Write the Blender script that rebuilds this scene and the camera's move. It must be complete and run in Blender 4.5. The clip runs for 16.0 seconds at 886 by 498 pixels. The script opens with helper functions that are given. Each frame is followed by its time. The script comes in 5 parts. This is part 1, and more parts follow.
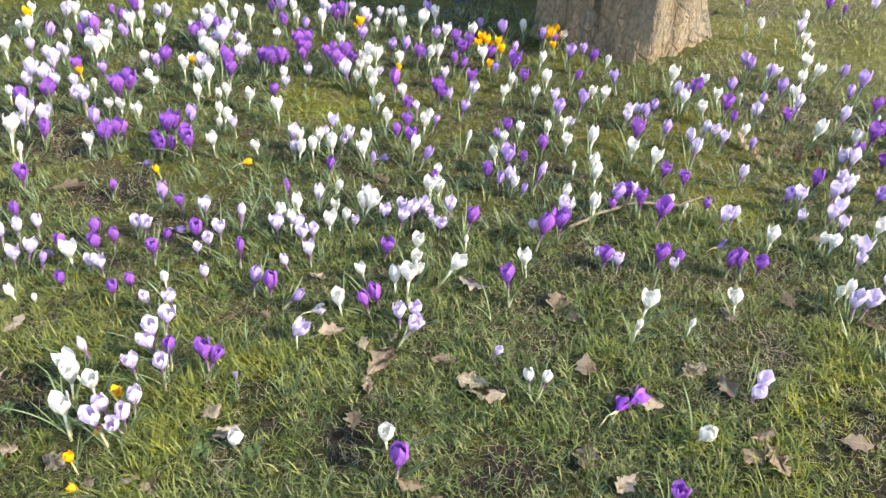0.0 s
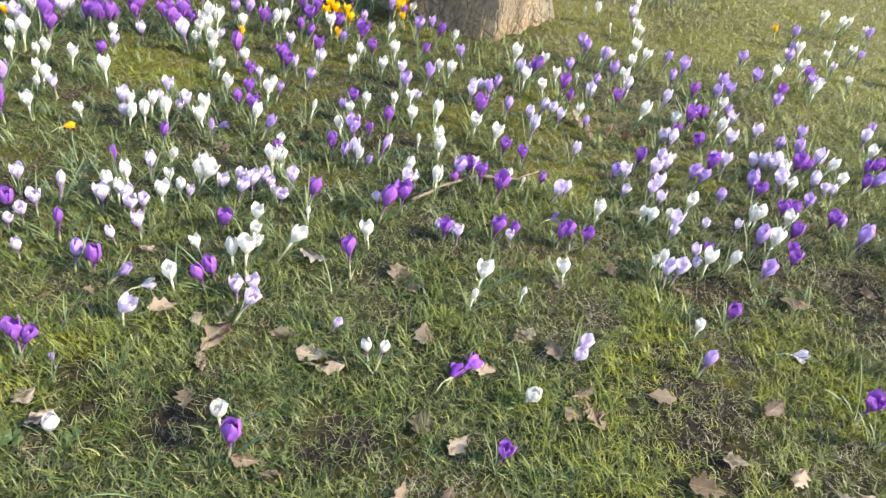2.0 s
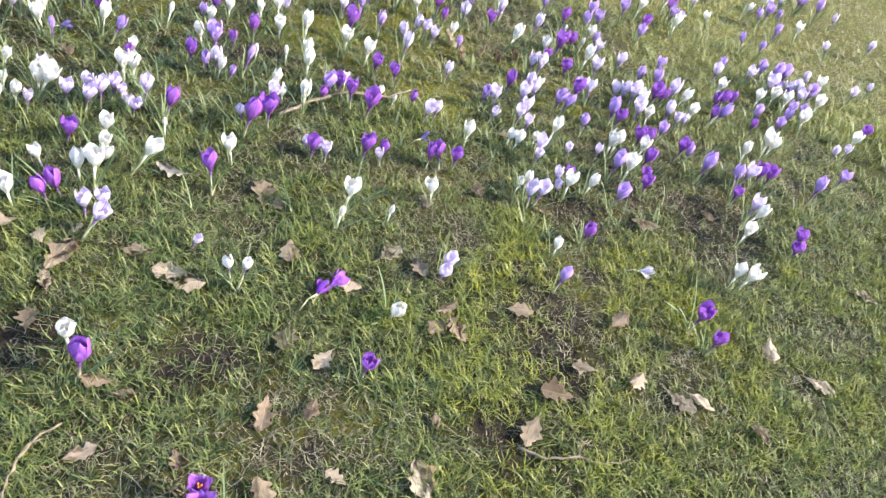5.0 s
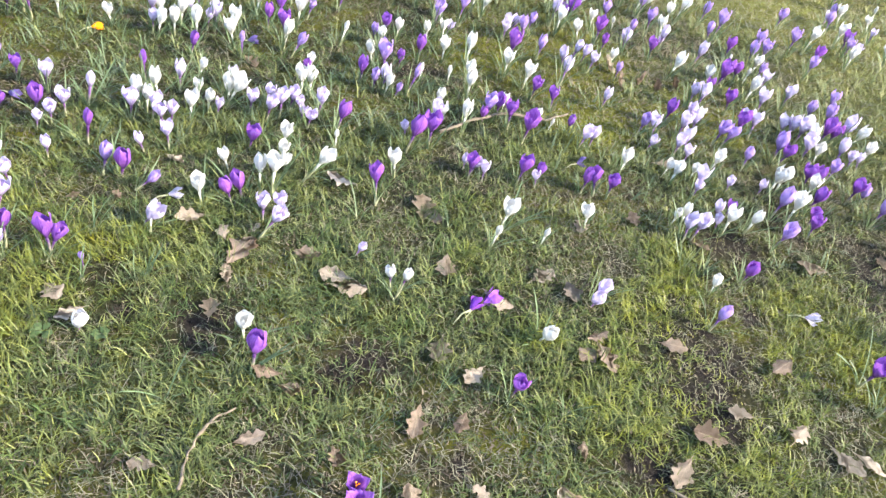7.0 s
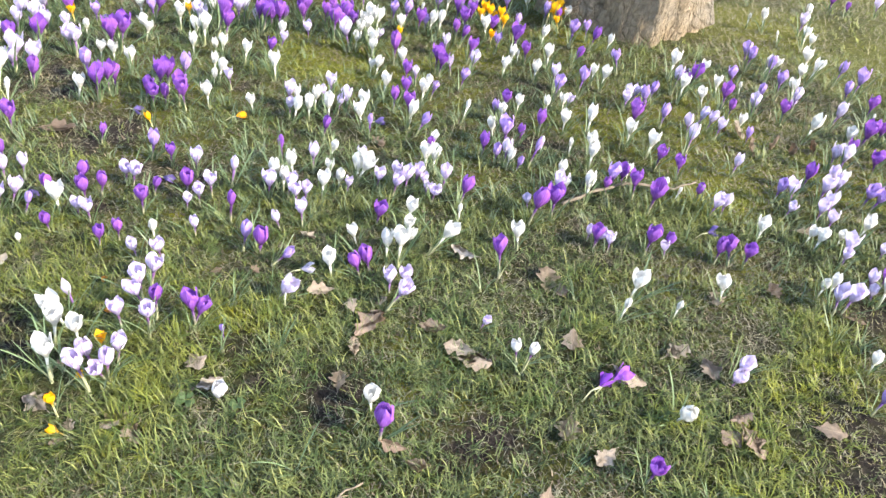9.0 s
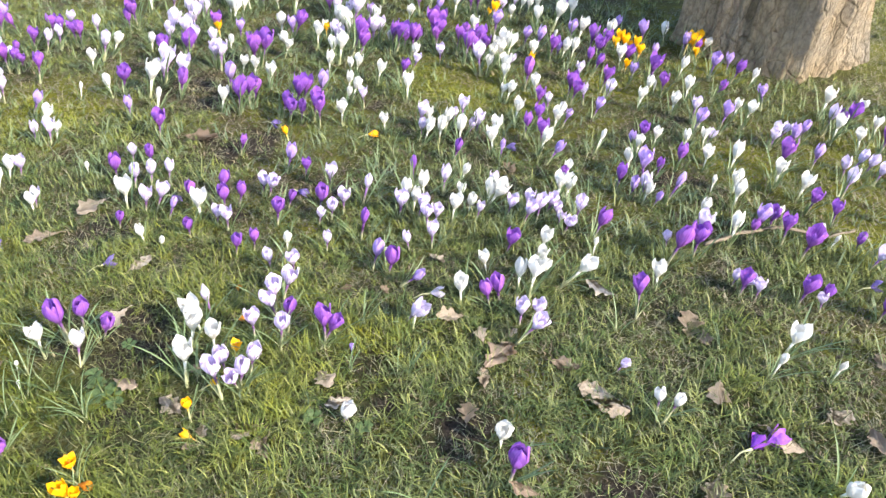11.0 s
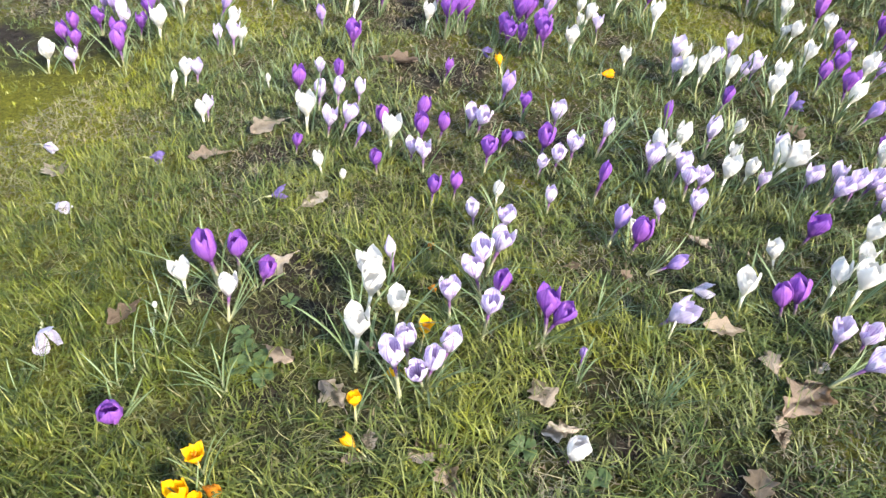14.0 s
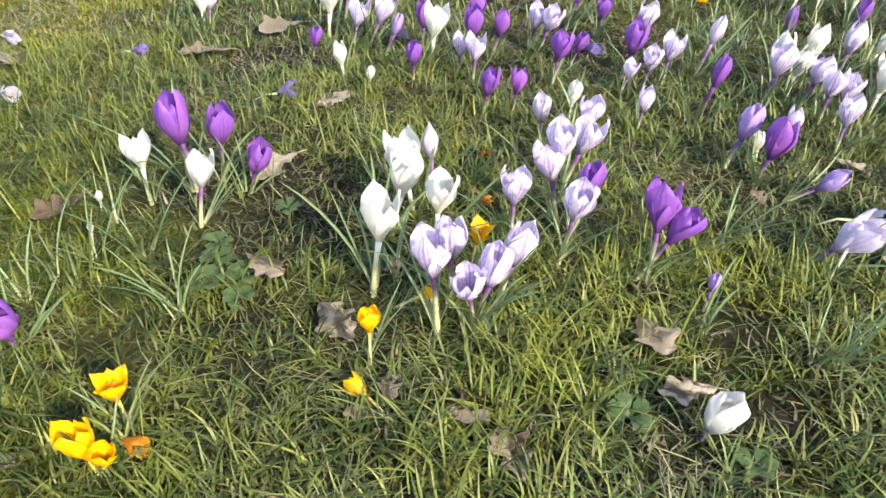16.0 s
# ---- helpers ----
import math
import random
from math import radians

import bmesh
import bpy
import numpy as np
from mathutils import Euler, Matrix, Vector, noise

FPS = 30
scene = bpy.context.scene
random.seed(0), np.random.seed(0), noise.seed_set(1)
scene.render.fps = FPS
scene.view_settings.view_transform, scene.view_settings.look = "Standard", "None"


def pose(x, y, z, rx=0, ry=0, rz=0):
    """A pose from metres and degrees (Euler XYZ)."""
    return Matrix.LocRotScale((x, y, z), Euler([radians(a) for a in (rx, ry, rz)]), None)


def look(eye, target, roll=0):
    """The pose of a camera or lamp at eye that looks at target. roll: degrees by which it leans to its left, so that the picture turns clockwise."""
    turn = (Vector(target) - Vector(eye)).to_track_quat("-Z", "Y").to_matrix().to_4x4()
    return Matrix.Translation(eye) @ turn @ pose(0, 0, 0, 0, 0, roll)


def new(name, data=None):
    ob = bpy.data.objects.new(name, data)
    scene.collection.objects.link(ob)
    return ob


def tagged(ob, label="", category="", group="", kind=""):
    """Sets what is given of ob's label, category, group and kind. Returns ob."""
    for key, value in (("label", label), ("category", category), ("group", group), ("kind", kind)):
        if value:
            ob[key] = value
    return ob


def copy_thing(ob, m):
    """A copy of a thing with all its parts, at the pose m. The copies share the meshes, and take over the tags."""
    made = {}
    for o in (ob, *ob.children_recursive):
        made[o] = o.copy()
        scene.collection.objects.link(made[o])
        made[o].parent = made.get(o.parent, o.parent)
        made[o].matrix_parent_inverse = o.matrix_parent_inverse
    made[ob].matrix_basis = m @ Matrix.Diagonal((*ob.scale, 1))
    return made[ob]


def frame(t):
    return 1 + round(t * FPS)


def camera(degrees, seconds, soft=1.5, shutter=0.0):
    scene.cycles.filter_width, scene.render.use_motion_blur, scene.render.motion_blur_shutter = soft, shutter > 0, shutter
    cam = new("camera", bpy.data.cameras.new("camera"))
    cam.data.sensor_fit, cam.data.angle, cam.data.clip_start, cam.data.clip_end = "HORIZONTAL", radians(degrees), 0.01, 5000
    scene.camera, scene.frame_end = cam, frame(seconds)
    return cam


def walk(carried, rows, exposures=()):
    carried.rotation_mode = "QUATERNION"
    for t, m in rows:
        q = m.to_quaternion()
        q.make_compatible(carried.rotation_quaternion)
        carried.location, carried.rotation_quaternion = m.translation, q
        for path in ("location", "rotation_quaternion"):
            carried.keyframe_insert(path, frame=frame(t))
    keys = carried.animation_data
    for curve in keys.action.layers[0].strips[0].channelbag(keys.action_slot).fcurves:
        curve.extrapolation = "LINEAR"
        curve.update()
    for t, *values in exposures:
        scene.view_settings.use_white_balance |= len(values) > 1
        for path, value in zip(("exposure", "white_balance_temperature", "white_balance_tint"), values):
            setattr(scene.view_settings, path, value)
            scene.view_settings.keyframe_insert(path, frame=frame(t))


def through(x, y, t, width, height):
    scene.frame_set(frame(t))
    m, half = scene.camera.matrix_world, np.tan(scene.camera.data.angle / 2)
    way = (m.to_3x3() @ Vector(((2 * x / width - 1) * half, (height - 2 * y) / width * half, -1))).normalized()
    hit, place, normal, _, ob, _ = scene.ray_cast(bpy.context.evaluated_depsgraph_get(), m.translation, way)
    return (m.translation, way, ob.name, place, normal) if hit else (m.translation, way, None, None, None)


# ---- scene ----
cam = camera(64.77, 16.0, soft=1.5)
PATH = [
    (0.0, 0.0135, -0.0043, 0.9700, 0.77, -37.74, -0.86),
    (0.5, 0.0288, -0.0058, 0.9653, -4.98, -38.30, 2.80),
    (1.0, 0.0350, -0.0091, 0.9666, -7.48, -38.26, 4.10),
    (1.5, 0.0475, -0.0112, 0.9725, -10.93, -38.59, 6.94),
    (2.0, 0.0551, -0.0106, 0.9757, -13.81, -39.37, 8.12),
    (2.5, 0.0618, -0.0090, 0.9770, -16.10, -39.84, 9.13),
    (3.0, 0.0577, -0.0132, 0.9773, -18.89, -39.89, 10.62),
    (3.5, 0.0655, -0.0166, 0.9781, -22.12, -39.12, 12.29),
    (4.0, 0.0755, -0.0216, 0.9742, -24.43, -39.91, 14.03),
    (4.2, 0.0760, -0.0201, 0.9722, -25.45, -40.50, 14.50),
    (4.7, 0.0802, -0.0268, 0.9695, -27.43, -41.90, 16.60),
    (5.2, 0.0743, -0.0239, 0.9715, -28.61, -44.09, 19.49),
    (5.7, 0.0616, -0.0200, 0.9734, -27.88, -45.85, 21.21),
    (6.3, 0.0315, -0.0215, 0.9719, -23.62, -45.77, 19.66),
    (6.5, 0.0211, -0.0183, 0.9727, -20.69, -45.82, 17.90),
    (7.0, 0.0057, -0.0170, 0.9642, -15.10, -44.26, 13.86),
    (7.5, -0.0049, -0.0085, 0.9536, -8.16, -42.77, 8.72),
    (8.0, -0.0066, -0.0030, 0.9505, -5.47, -41.45, 6.72),
    (8.2, -0.0057, -0.0101, 0.9519, -5.16, -41.08, 6.51),
    (8.7, -0.0085, -0.0087, 0.9545, -2.86, -40.30, 5.07),
    (9.2, -0.0150, -0.0067, 0.9570, -0.42, -39.67, 3.92),
    (9.7, -0.0260, -0.0025, 0.9555, 2.20, -39.24, 3.06),
    (10.3, -0.0495, 0.0059, 0.9483, 5.39, -38.57, 2.22),
    (10.5, -0.0673, 0.0120, 0.9334, 6.24, -38.21, 2.31),
    (11.0, -0.0997, 0.0253, 0.9272, 8.26, -38.25, 2.44),
    (11.5, -0.1538, 0.0272, 0.9275, 8.64, -37.68, 1.74),
    (12.0, -0.1819, 0.0549, 0.9158, 11.98, -38.77, 1.96),
    (12.5, -0.1744, 0.0921, 0.9031, 17.11, -39.07, 0.42),
    (13.0, -0.1828, 0.1397, 0.8468, 21.31, -39.18, -0.19),
    (13.5, -0.2297, 0.1979, 0.7789, 23.42, -40.54, 0.92),
    (14.0, -0.2960, 0.2596, 0.6840, 24.27, -40.69, -0.22),
    (14.5, -0.3262, 0.3052, 0.6049, 24.70, -43.84, 0.09),
    (15.0, -0.3391, 0.3466, 0.5288, 27.39, -44.37, -1.94),
    (15.5, -0.3634, 0.3568, 0.4453, 27.60, -40.35, -1.49),
    (16.0, -0.3737, 0.3570, 0.4034, 26.86, -38.20, 0.92),
]
EXPOSURES = [(0.0, 1.62, 6820, 8.5), (3.0, 1.70, 6790, 9.2), (4.2, 1.75, 6700, 9.9), (6.5, 1.98, 6460, 11), (8.0, 1.90, 6450, 11.3), (11.0, 1.86, 6600, 10.5), (12.5, 1.76, 6600, 10.5), (13.5, 1.74, 6620, 10.5), (14.5, 1.69, 6780, 9.5), (15.5, 1.60, 6930, 8), (16.0, 1.53, 6960, 7.2)]
walk(cam, [(t, pose(x, y, z, 0, 0, yaw) @ pose(0, 0, 0, 90 + pitch) @ pose(0, 0, 0, 0, 0, roll)) for t, x, y, z, yaw, pitch, roll in PATH], EXPOSURES)

# ---- light ----
SUN_AZIMUTH, SUN_HEIGHT = -24.0, 34.0          # degrees from +x towards +y, degrees above the horizon
world = bpy.data.worlds.new("sky")
scene.world = world
world.use_nodes = True
sky = world.node_tree.nodes.new("ShaderNodeTexSky")
sky.sky_type, sky.sun_disc = "NISHITA", False
sky.dust_density, sky.ozone_density = 1.6, 0.9
sky.sun_elevation, sky.sun_rotation = radians(SUN_HEIGHT), radians(90 - SUN_AZIMUTH)
world.node_tree.links.new(sky.outputs[0], world.node_tree.nodes["Background"].inputs["Color"])
world.node_tree.nodes["Background"].inputs["Strength"].default_value = 0.15
sun_data = bpy.data.lights.new("sun", "SUN")
sun_data.energy, sun_data.angle, sun_data.color = 2.8, radians(1.2), (1.0, 0.92, 0.76)
sun = new("sun", sun_data)
sun.matrix_world = look((20 * math.cos(radians(SUN_AZIMUTH)), 20 * math.sin(radians(SUN_AZIMUTH)), 20 * math.tan(radians(SUN_HEIGHT))), (0, 0, 0))


# ---- materials ----
class Nodes:
    """A short hand for building node materials."""

    def __init__(self, name):
        self.mat = bpy.data.materials.new(name)
        self.mat.use_nodes = True
        self.tree = self.mat.node_tree
        self.shader = self.tree.nodes["Principled BSDF"]
        self.out = self.tree.nodes["Material Output"]

    def add(self, kind, **values):
        node = self.tree.nodes.new(kind)
        for key, value in values.items():
            node.inputs[key.replace("_", " ")].default_value = value
        return node

    def link(self, a, b):
        self.tree.links.new(a, b)

    def noise(self, scale, detail=4.0, rough=0.6, coords=None, stretch=None):
        node = self.add("ShaderNodeTexNoise", Scale=scale, Detail=detail, Roughness=rough)
        source = coords or self.coords("Object")
        if stretch:
            m = self.add("ShaderNodeMapping", Scale=stretch)
            self.link(source, m.inputs["Vector"])
            source = m.outputs["Vector"]
        self.link(source, node.inputs["Vector"])
        return node.outputs["Fac"]

    def coords(self, which):
        return self.add("ShaderNodeTexCoord").outputs[which]

    def ramp(self, fac, *stops):
        node = self.tree.nodes.new("ShaderNodeValToRGB")
        while len(node.color_ramp.elements) < len(stops):
            node.color_ramp.elements.new(0.5)
        for element, (at, colour) in zip(node.color_ramp.elements, stops):
            element.position, element.color = at, (*colour, 1)
        self.link(fac, node.inputs["Fac"])
        return node.outputs["Color"]

    def mix(self, fac, a, b, blend="MIX"):
        node = self.tree.nodes.new("ShaderNodeMix")
        node.data_type, node.blend_type = "RGBA", blend
        for value, socket in ((fac, node.inputs[0]), (a, node.inputs[6]), (b, node.inputs[7])):
            if isinstance(value, (int, float)):
                socket.default_value = value
            elif isinstance(value, tuple):
                socket.default_value = (*value, 1)
            else:
                self.link(value, socket)
        return node.outputs[2]

    def math(self, how, a, b=0.0, clamp=False):
        node = self.tree.nodes.new("ShaderNodeMath")
        node.operation, node.use_clamp = how, clamp
        for value, socket in ((a, node.inputs[0]), (b, node.inputs[1])):
            if isinstance(value, (int, float)):
                socket.default_value = value
            else:
                self.link(value, socket)
        return node.outputs[0]

    def bump(self, height, strength, distance):
        node = self.add("ShaderNodeBump", Strength=strength, Distance=distance)
        self.link(height, node.inputs["Height"])
        self.link(node.outputs["Normal"], self.shader.inputs["Normal"])

    def done(self, colour, rough=0.6, through=0.0, gloss=0.5):
        """through: the share of the light that passes through a thin blade or petal."""
        if isinstance(colour, tuple):
            self.shader.inputs["Base Color"].default_value = (*colour, 1)
        else:
            self.link(colour, self.shader.inputs["Base Color"])
        self.shader.inputs["Roughness"].default_value = rough
        self.shader.inputs["Specular IOR Level"].default_value = gloss
        if through:
            thin = self.add("ShaderNodeBsdfTranslucent")
            if isinstance(colour, tuple):
                thin.inputs["Color"].default_value = (*colour, 1)
            else:
                self.link(colour, thin.inputs["Color"])
            both = self.add("ShaderNodeMixShader", Fac=through)
            self.link(self.shader.outputs[0], both.inputs[1])
            self.link(thin.outputs[0], both.inputs[2])
            self.link(both.outputs[0], self.out.inputs["Surface"])
        return self.mat


def petal_material(name, pale, deep, vein, veins, base, through=0.38):
    """A petal: pale to deep by noise, with lengthwise veins, and another colour at its foot. uv: across, along."""
    n = Nodes(name)
    uv = n.add("ShaderNodeSeparateXYZ")
    n.link(n.coords("UV"), uv.inputs[0])
    across, along = uv.outputs[0], uv.outputs[1]
    tone = n.add("ShaderNodeObjectInfo").outputs["Random"]
    mottle = n.noise(90.0, 3.0, 0.6)
    blush = n.math("ADD", n.math("MULTIPLY", n.math("ADD", tone, mottle), 0.36), n.math("MULTIPLY", n.math("POWER", along, 2.0), 0.34), True)
    colour = n.mix(blush, pale, deep)
    wavy = n.math("ADD", n.math("MULTIPLY", across, 19.0), n.math("MULTIPLY", n.noise(260.0, 2.0), 3.2))
    line = n.math("POWER", n.math("ABSOLUTE", n.math("SINE", wavy)), 2.2)
    middle = n.math("SUBTRACT", 1.0, n.math("ABSOLUTE", n.math("MULTIPLY", n.math("SUBTRACT", across, 0.5), 2.0)), True)
    reach = n.math("SUBTRACT", n.math("MULTIPLY", middle, 1.5), n.math("MULTIPLY", along, 0.75), True)
    colour = n.mix(n.math("MULTIPLY", n.math("MULTIPLY", line, reach), veins, True), colour, vein)
    foot = n.math("SUBTRACT", 1.0, n.math("MULTIPLY", along, 3.5), True)
    colour = n.mix(n.math("MULTIPLY", foot, 0.95), colour, base)
    n.bump(n.math("ABSOLUTE", n.math("SINE", n.math("MULTIPLY", across, 60.0))), 0.25, 0.0006)
    return n.done(colour, 0.45, through, 0.35)


PETALS = {
    "white": petal_material("petal_white", (0.77, 0.76, 0.725), (0.73, 0.72, 0.695), (0.66, 0.64, 0.72), 0.15, (0.78, 0.76, 0.60)),
    "tinged": petal_material("petal_tinged", (0.77, 0.76, 0.74), (0.72, 0.71, 0.73), (0.50, 0.40, 0.62), 0.2, (0.10, 0.03, 0.16)),
    "lilac": petal_material("petal_lilac", (0.76, 0.70, 0.82), (0.64, 0.55, 0.79), (0.40, 0.26, 0.62), 0.35, (0.16, 0.06, 0.26)),
    "striped": petal_material("petal_striped", (0.80, 0.74, 0.86), (0.66, 0.56, 0.79), (0.30, 0.16, 0.52), 0.8, (0.12, 0.04, 0.20)),
    "mauve": petal_material("petal_mauve", (0.58, 0.43, 0.78), (0.41, 0.27, 0.66), (0.21, 0.10, 0.44), 0.5, (0.13, 0.04, 0.22)),
    "purple": petal_material("petal_purple", (0.42, 0.15, 0.56), (0.20, 0.08, 0.46), (0.14, 0.03, 0.32), 0.5, (0.09, 0.02, 0.16)),
    "blue": petal_material("petal_blue", (0.20, 0.24, 0.66), (0.10, 0.13, 0.50), (0.05, 0.05, 0.30), 0.4, (0.06, 0.03, 0.16)),
    "yellow": petal_material("petal_yellow", (0.93, 0.60, 0.012), (0.91, 0.50, 0.008), (0.70, 0.25, 0.003), 0.2, (0.60, 0.30, 0.02)),
}


def stem_material(name, low, high):
    n = Nodes(name)
    at = n.add("ShaderNodeSeparateXYZ")
    n.link(n.coords("Object"), at.inputs[0])
    fac = n.math("ADD", n.math("MULTIPLY", at.outputs[2], 18.0), n.math("MULTIPLY", n.noise(120.0), 0.3))
    return n.done(n.ramp(fac, (0.55, low), (0.85, high)), 0.5, 0.2)


STEMS = {
    "white": stem_material("stem_white", (0.40, 0.42, 0.24), (0.82, 0.82, 0.74)),
    "tinged": stem_material("stem_tinged", (0.50, 0.50, 0.30), (0.16, 0.06, 0.22)),
    "lilac": stem_material("stem_lilac", (0.46, 0.47, 0.28), (0.22, 0.11, 0.30)),
    "striped": stem_material("stem_striped", (0.46, 0.47, 0.28), (0.15, 0.06, 0.20)),
    "mauve": stem_material("stem_mauve", (0.46, 0.47, 0.28), (0.15, 0.06, 0.26)),
    "purple": stem_material("stem_purple", (0.42, 0.42, 0.26), (0.10, 0.03, 0.16)),
    "blue": stem_material("stem_blue", (0.42, 0.42, 0.26), (0.10, 0.05, 0.20)),
    "yellow": stem_material("stem_yellow", (0.60, 0.58, 0.35), (0.80, 0.55, 0.10)),
}


def foliage_material():
    """Crocus leaf: dark green with a pale line along its middle. uv: across, along."""
    n = Nodes("crocus_leaf")
    uv = n.add("ShaderNodeSeparateXYZ")
    n.link(n.coords("UV"), uv.inputs[0])
    off = n.math("ABSOLUTE", n.math("SUBTRACT", uv.outputs[0], 0.5))
    stripe = n.math("SUBTRACT", 1.0, n.math("MULTIPLY", off, 6.0), True)
    tone = n.add("ShaderNodeObjectInfo").outputs["Random"]
    green = n.mix(n.math("MULTIPLY", n.math("ADD", tone, n.noise(60.0)), 0.5), (0.075, 0.14, 0.05), (0.16, 0.22, 0.10))
    green = n.mix(n.math("MULTIPLY", stripe, 0.5), green, (0.50, 0.56, 0.38))
    foot = n.math("SUBTRACT", 1.0, n.math("MULTIPLY", uv.outputs[1], 4.0), True)
    return n.done(n.mix(foot, green, (0.60, 0.60, 0.38)), 0.45, 0.25)


FOLIAGE = foliage_material()


def place_tone(n):
    """Where the turf is mossy and yellow, by a noise of about half a metre and one of a hand's width."""
    spot = n.add("ShaderNodeNewGeometry").outputs["Position"]
    wide, small = n.noise(2.1, 2.0, 0.5, spot), n.noise(9.0, 3.0, 0.6, spot)
    return n.math("ADD", n.math("MULTIPLY", wide, 0.65), n.math("MULTIPLY", small, 0.35))


def grass_material(name, cool, fresh, mossy, deep, parched=(0.35, 0.355, 0.115), through=0.20):
    """Turf blades: cool and fresh green by tuft, mossy yellow in patches, parched near the trodden path."""
    n = Nodes(name)
    island = n.add("ShaderNodeNewGeometry").outputs["Random Per Island"]
    spot = n.add("ShaderNodeNewGeometry").outputs["Position"]
    tuft = n.ramp(n.noise(38.0, 1.0, 0.5, spot), (0.38, (0.0, 0.0, 0.0)), (0.62, (1.0, 1.0, 1.0)))
    green = n.mix(n.math("ADD", n.math("MULTIPLY", island, 0.5), n.math("MULTIPLY", tuft, 0.5)), cool, fresh)
    leafy = n.ramp(n.noise(17.0, 2.0, 0.6, spot), (0.45, (0.0, 0.0, 0.0)), (0.62, (0.65, 0.65, 0.65)))
    green = n.mix(n.math("MULTIPLY", leafy, n.math("ADD", island, 0.3), True), green, deep)
    lush = n.add("ShaderNodeAttribute")
    lush.attribute_name = "lush"
    green = n.mix(n.math("MULTIPLY", n.math("MULTIPLY", lush.outputs["Fac"], n.math("ADD", tuft, 0.5)), 0.66, True), green, mossy)
    verdant = n.add("ShaderNodeAttribute")
    verdant.attribute_name = "verdant"
    green = n.mix(n.math("MULTIPLY", verdant.outputs["Fac"], n.math("ADD", n.math("MULTIPLY", island, 0.5), 0.45), True), green, n.mix(tuft, (0.042, 0.064, 0.009), (0.120, 0.146, 0.014)))
    at = n.add("ShaderNodeSeparateXYZ")
    n.link(spot, at.inputs[0])
    dry = n.math("MULTIPLY", n.math("MULTIPLY", n.math("SUBTRACT", at.outputs[0], 0.3), 0.55, True), n.math("MULTIPLY", n.math("SUBTRACT", at.outputs[1], 0.75), 1.5, True))
    green = n.mix(n.math("MULTIPLY", n.math("MULTIPLY", dry, n.math("ADD", island, 0.35)), 0.8, True), green, parched)
    withered = n.ramp(island, (0.84, (0.0, 0.0, 0.0)), (0.94, (0.6, 0.6, 0.6)))
    green = n.mix(withered, green, parched)
    return n.done(green, 0.45, through, 0.30)


GRASS = grass_material("grass", (0.020, 0.038, 0.018), (0.228, 0.264, 0.098), (0.245, 0.264, 0.024), (0.070, 0.130, 0.034))
# low layer: greens darkened to paint shade between the blades, moss yellow kept
SHADED_MOSS = grass_material("moss", (0.011, 0.018, 0.008), (0.062, 0.078, 0.024), (0.22, 0.215, 0.022), (0.026, 0.046, 0.012), (0.15, 0.14, 0.06))
STRAW = grass_material("dry_grass", (0.060, 0.056, 0.036), (0.36, 0.35, 0.24), (0.28, 0.28, 0.15), (0.10, 0.085, 0.06), (0.42, 0.38, 0.22))
DEBRIS = grass_material("withered_blades", (0.045, 0.034, 0.024), (0.22, 0.175, 0.12), (0.20, 0.17, 0.09), (0.09, 0.07, 0.05), (0.33, 0.27, 0.18))


def ground_material():
    n = Nodes("turf_soil")
    spot = n.add("ShaderNodeNewGeometry").outputs["Position"]
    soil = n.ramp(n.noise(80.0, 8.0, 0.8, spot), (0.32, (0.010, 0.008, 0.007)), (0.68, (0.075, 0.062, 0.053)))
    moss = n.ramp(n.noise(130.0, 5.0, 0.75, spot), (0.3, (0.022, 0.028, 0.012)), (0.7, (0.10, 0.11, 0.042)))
    gold = n.ramp(n.noise(130.0, 5.0, 0.75, spot), (0.3, (0.05, 0.055, 0.010)), (0.7, (0.25, 0.25, 0.032)))
    yellow = n.ramp(place_tone(n), (0.44, (0.0, 0.0, 0.0)), (0.62, (1.0, 1.0, 1.0)))
    mossy = n.add("ShaderNodeAttribute")
    mossy.attribute_name = "mossy"
    yellow = n.math("MAXIMUM", yellow, mossy.outputs["Fac"])
    bare = n.add("ShaderNodeAttribute")
    bare.attribute_name = "bare"
    at = n.add("ShaderNodeSeparateXYZ")
    n.link(spot, at.inputs[0])
    thatch = n.ramp(n.noise(110.0, 6.0, 0.8, spot), (0.3, (0.085, 0.080, 0.035)), (0.7, (0.31, 0.305, 0.105)))
    dry = n.math("MULTIPLY", n.math("MULTIPLY", n.math("SUBTRACT", at.outputs[0], 0.4), 0.55, True), n.math("MULTIPLY", n.math("SUBTRACT", at.outputs[1], 0.9), 1.2, True))
    wear = n.math("ADD", bare.outputs["Fac"], n.math("MULTIPLY", n.math("SUBTRACT", n.noise(13.0, 4.0, 0.6, spot), 0.44), 2.4), True)
    wear = n.math("SUBTRACT", wear, mossy.outputs["Fac"], True)
    n.bump(n.noise(120.0, 8.0, 0.85, spot), 1.0, 0.02)
    turf = n.mix(wear, n.mix(yellow, moss, gold), soil)
    return n.done(n.mix(n.math("MULTIPLY", dry, 0.75), turf, thatch), 0.95, 0.0, 0.1)


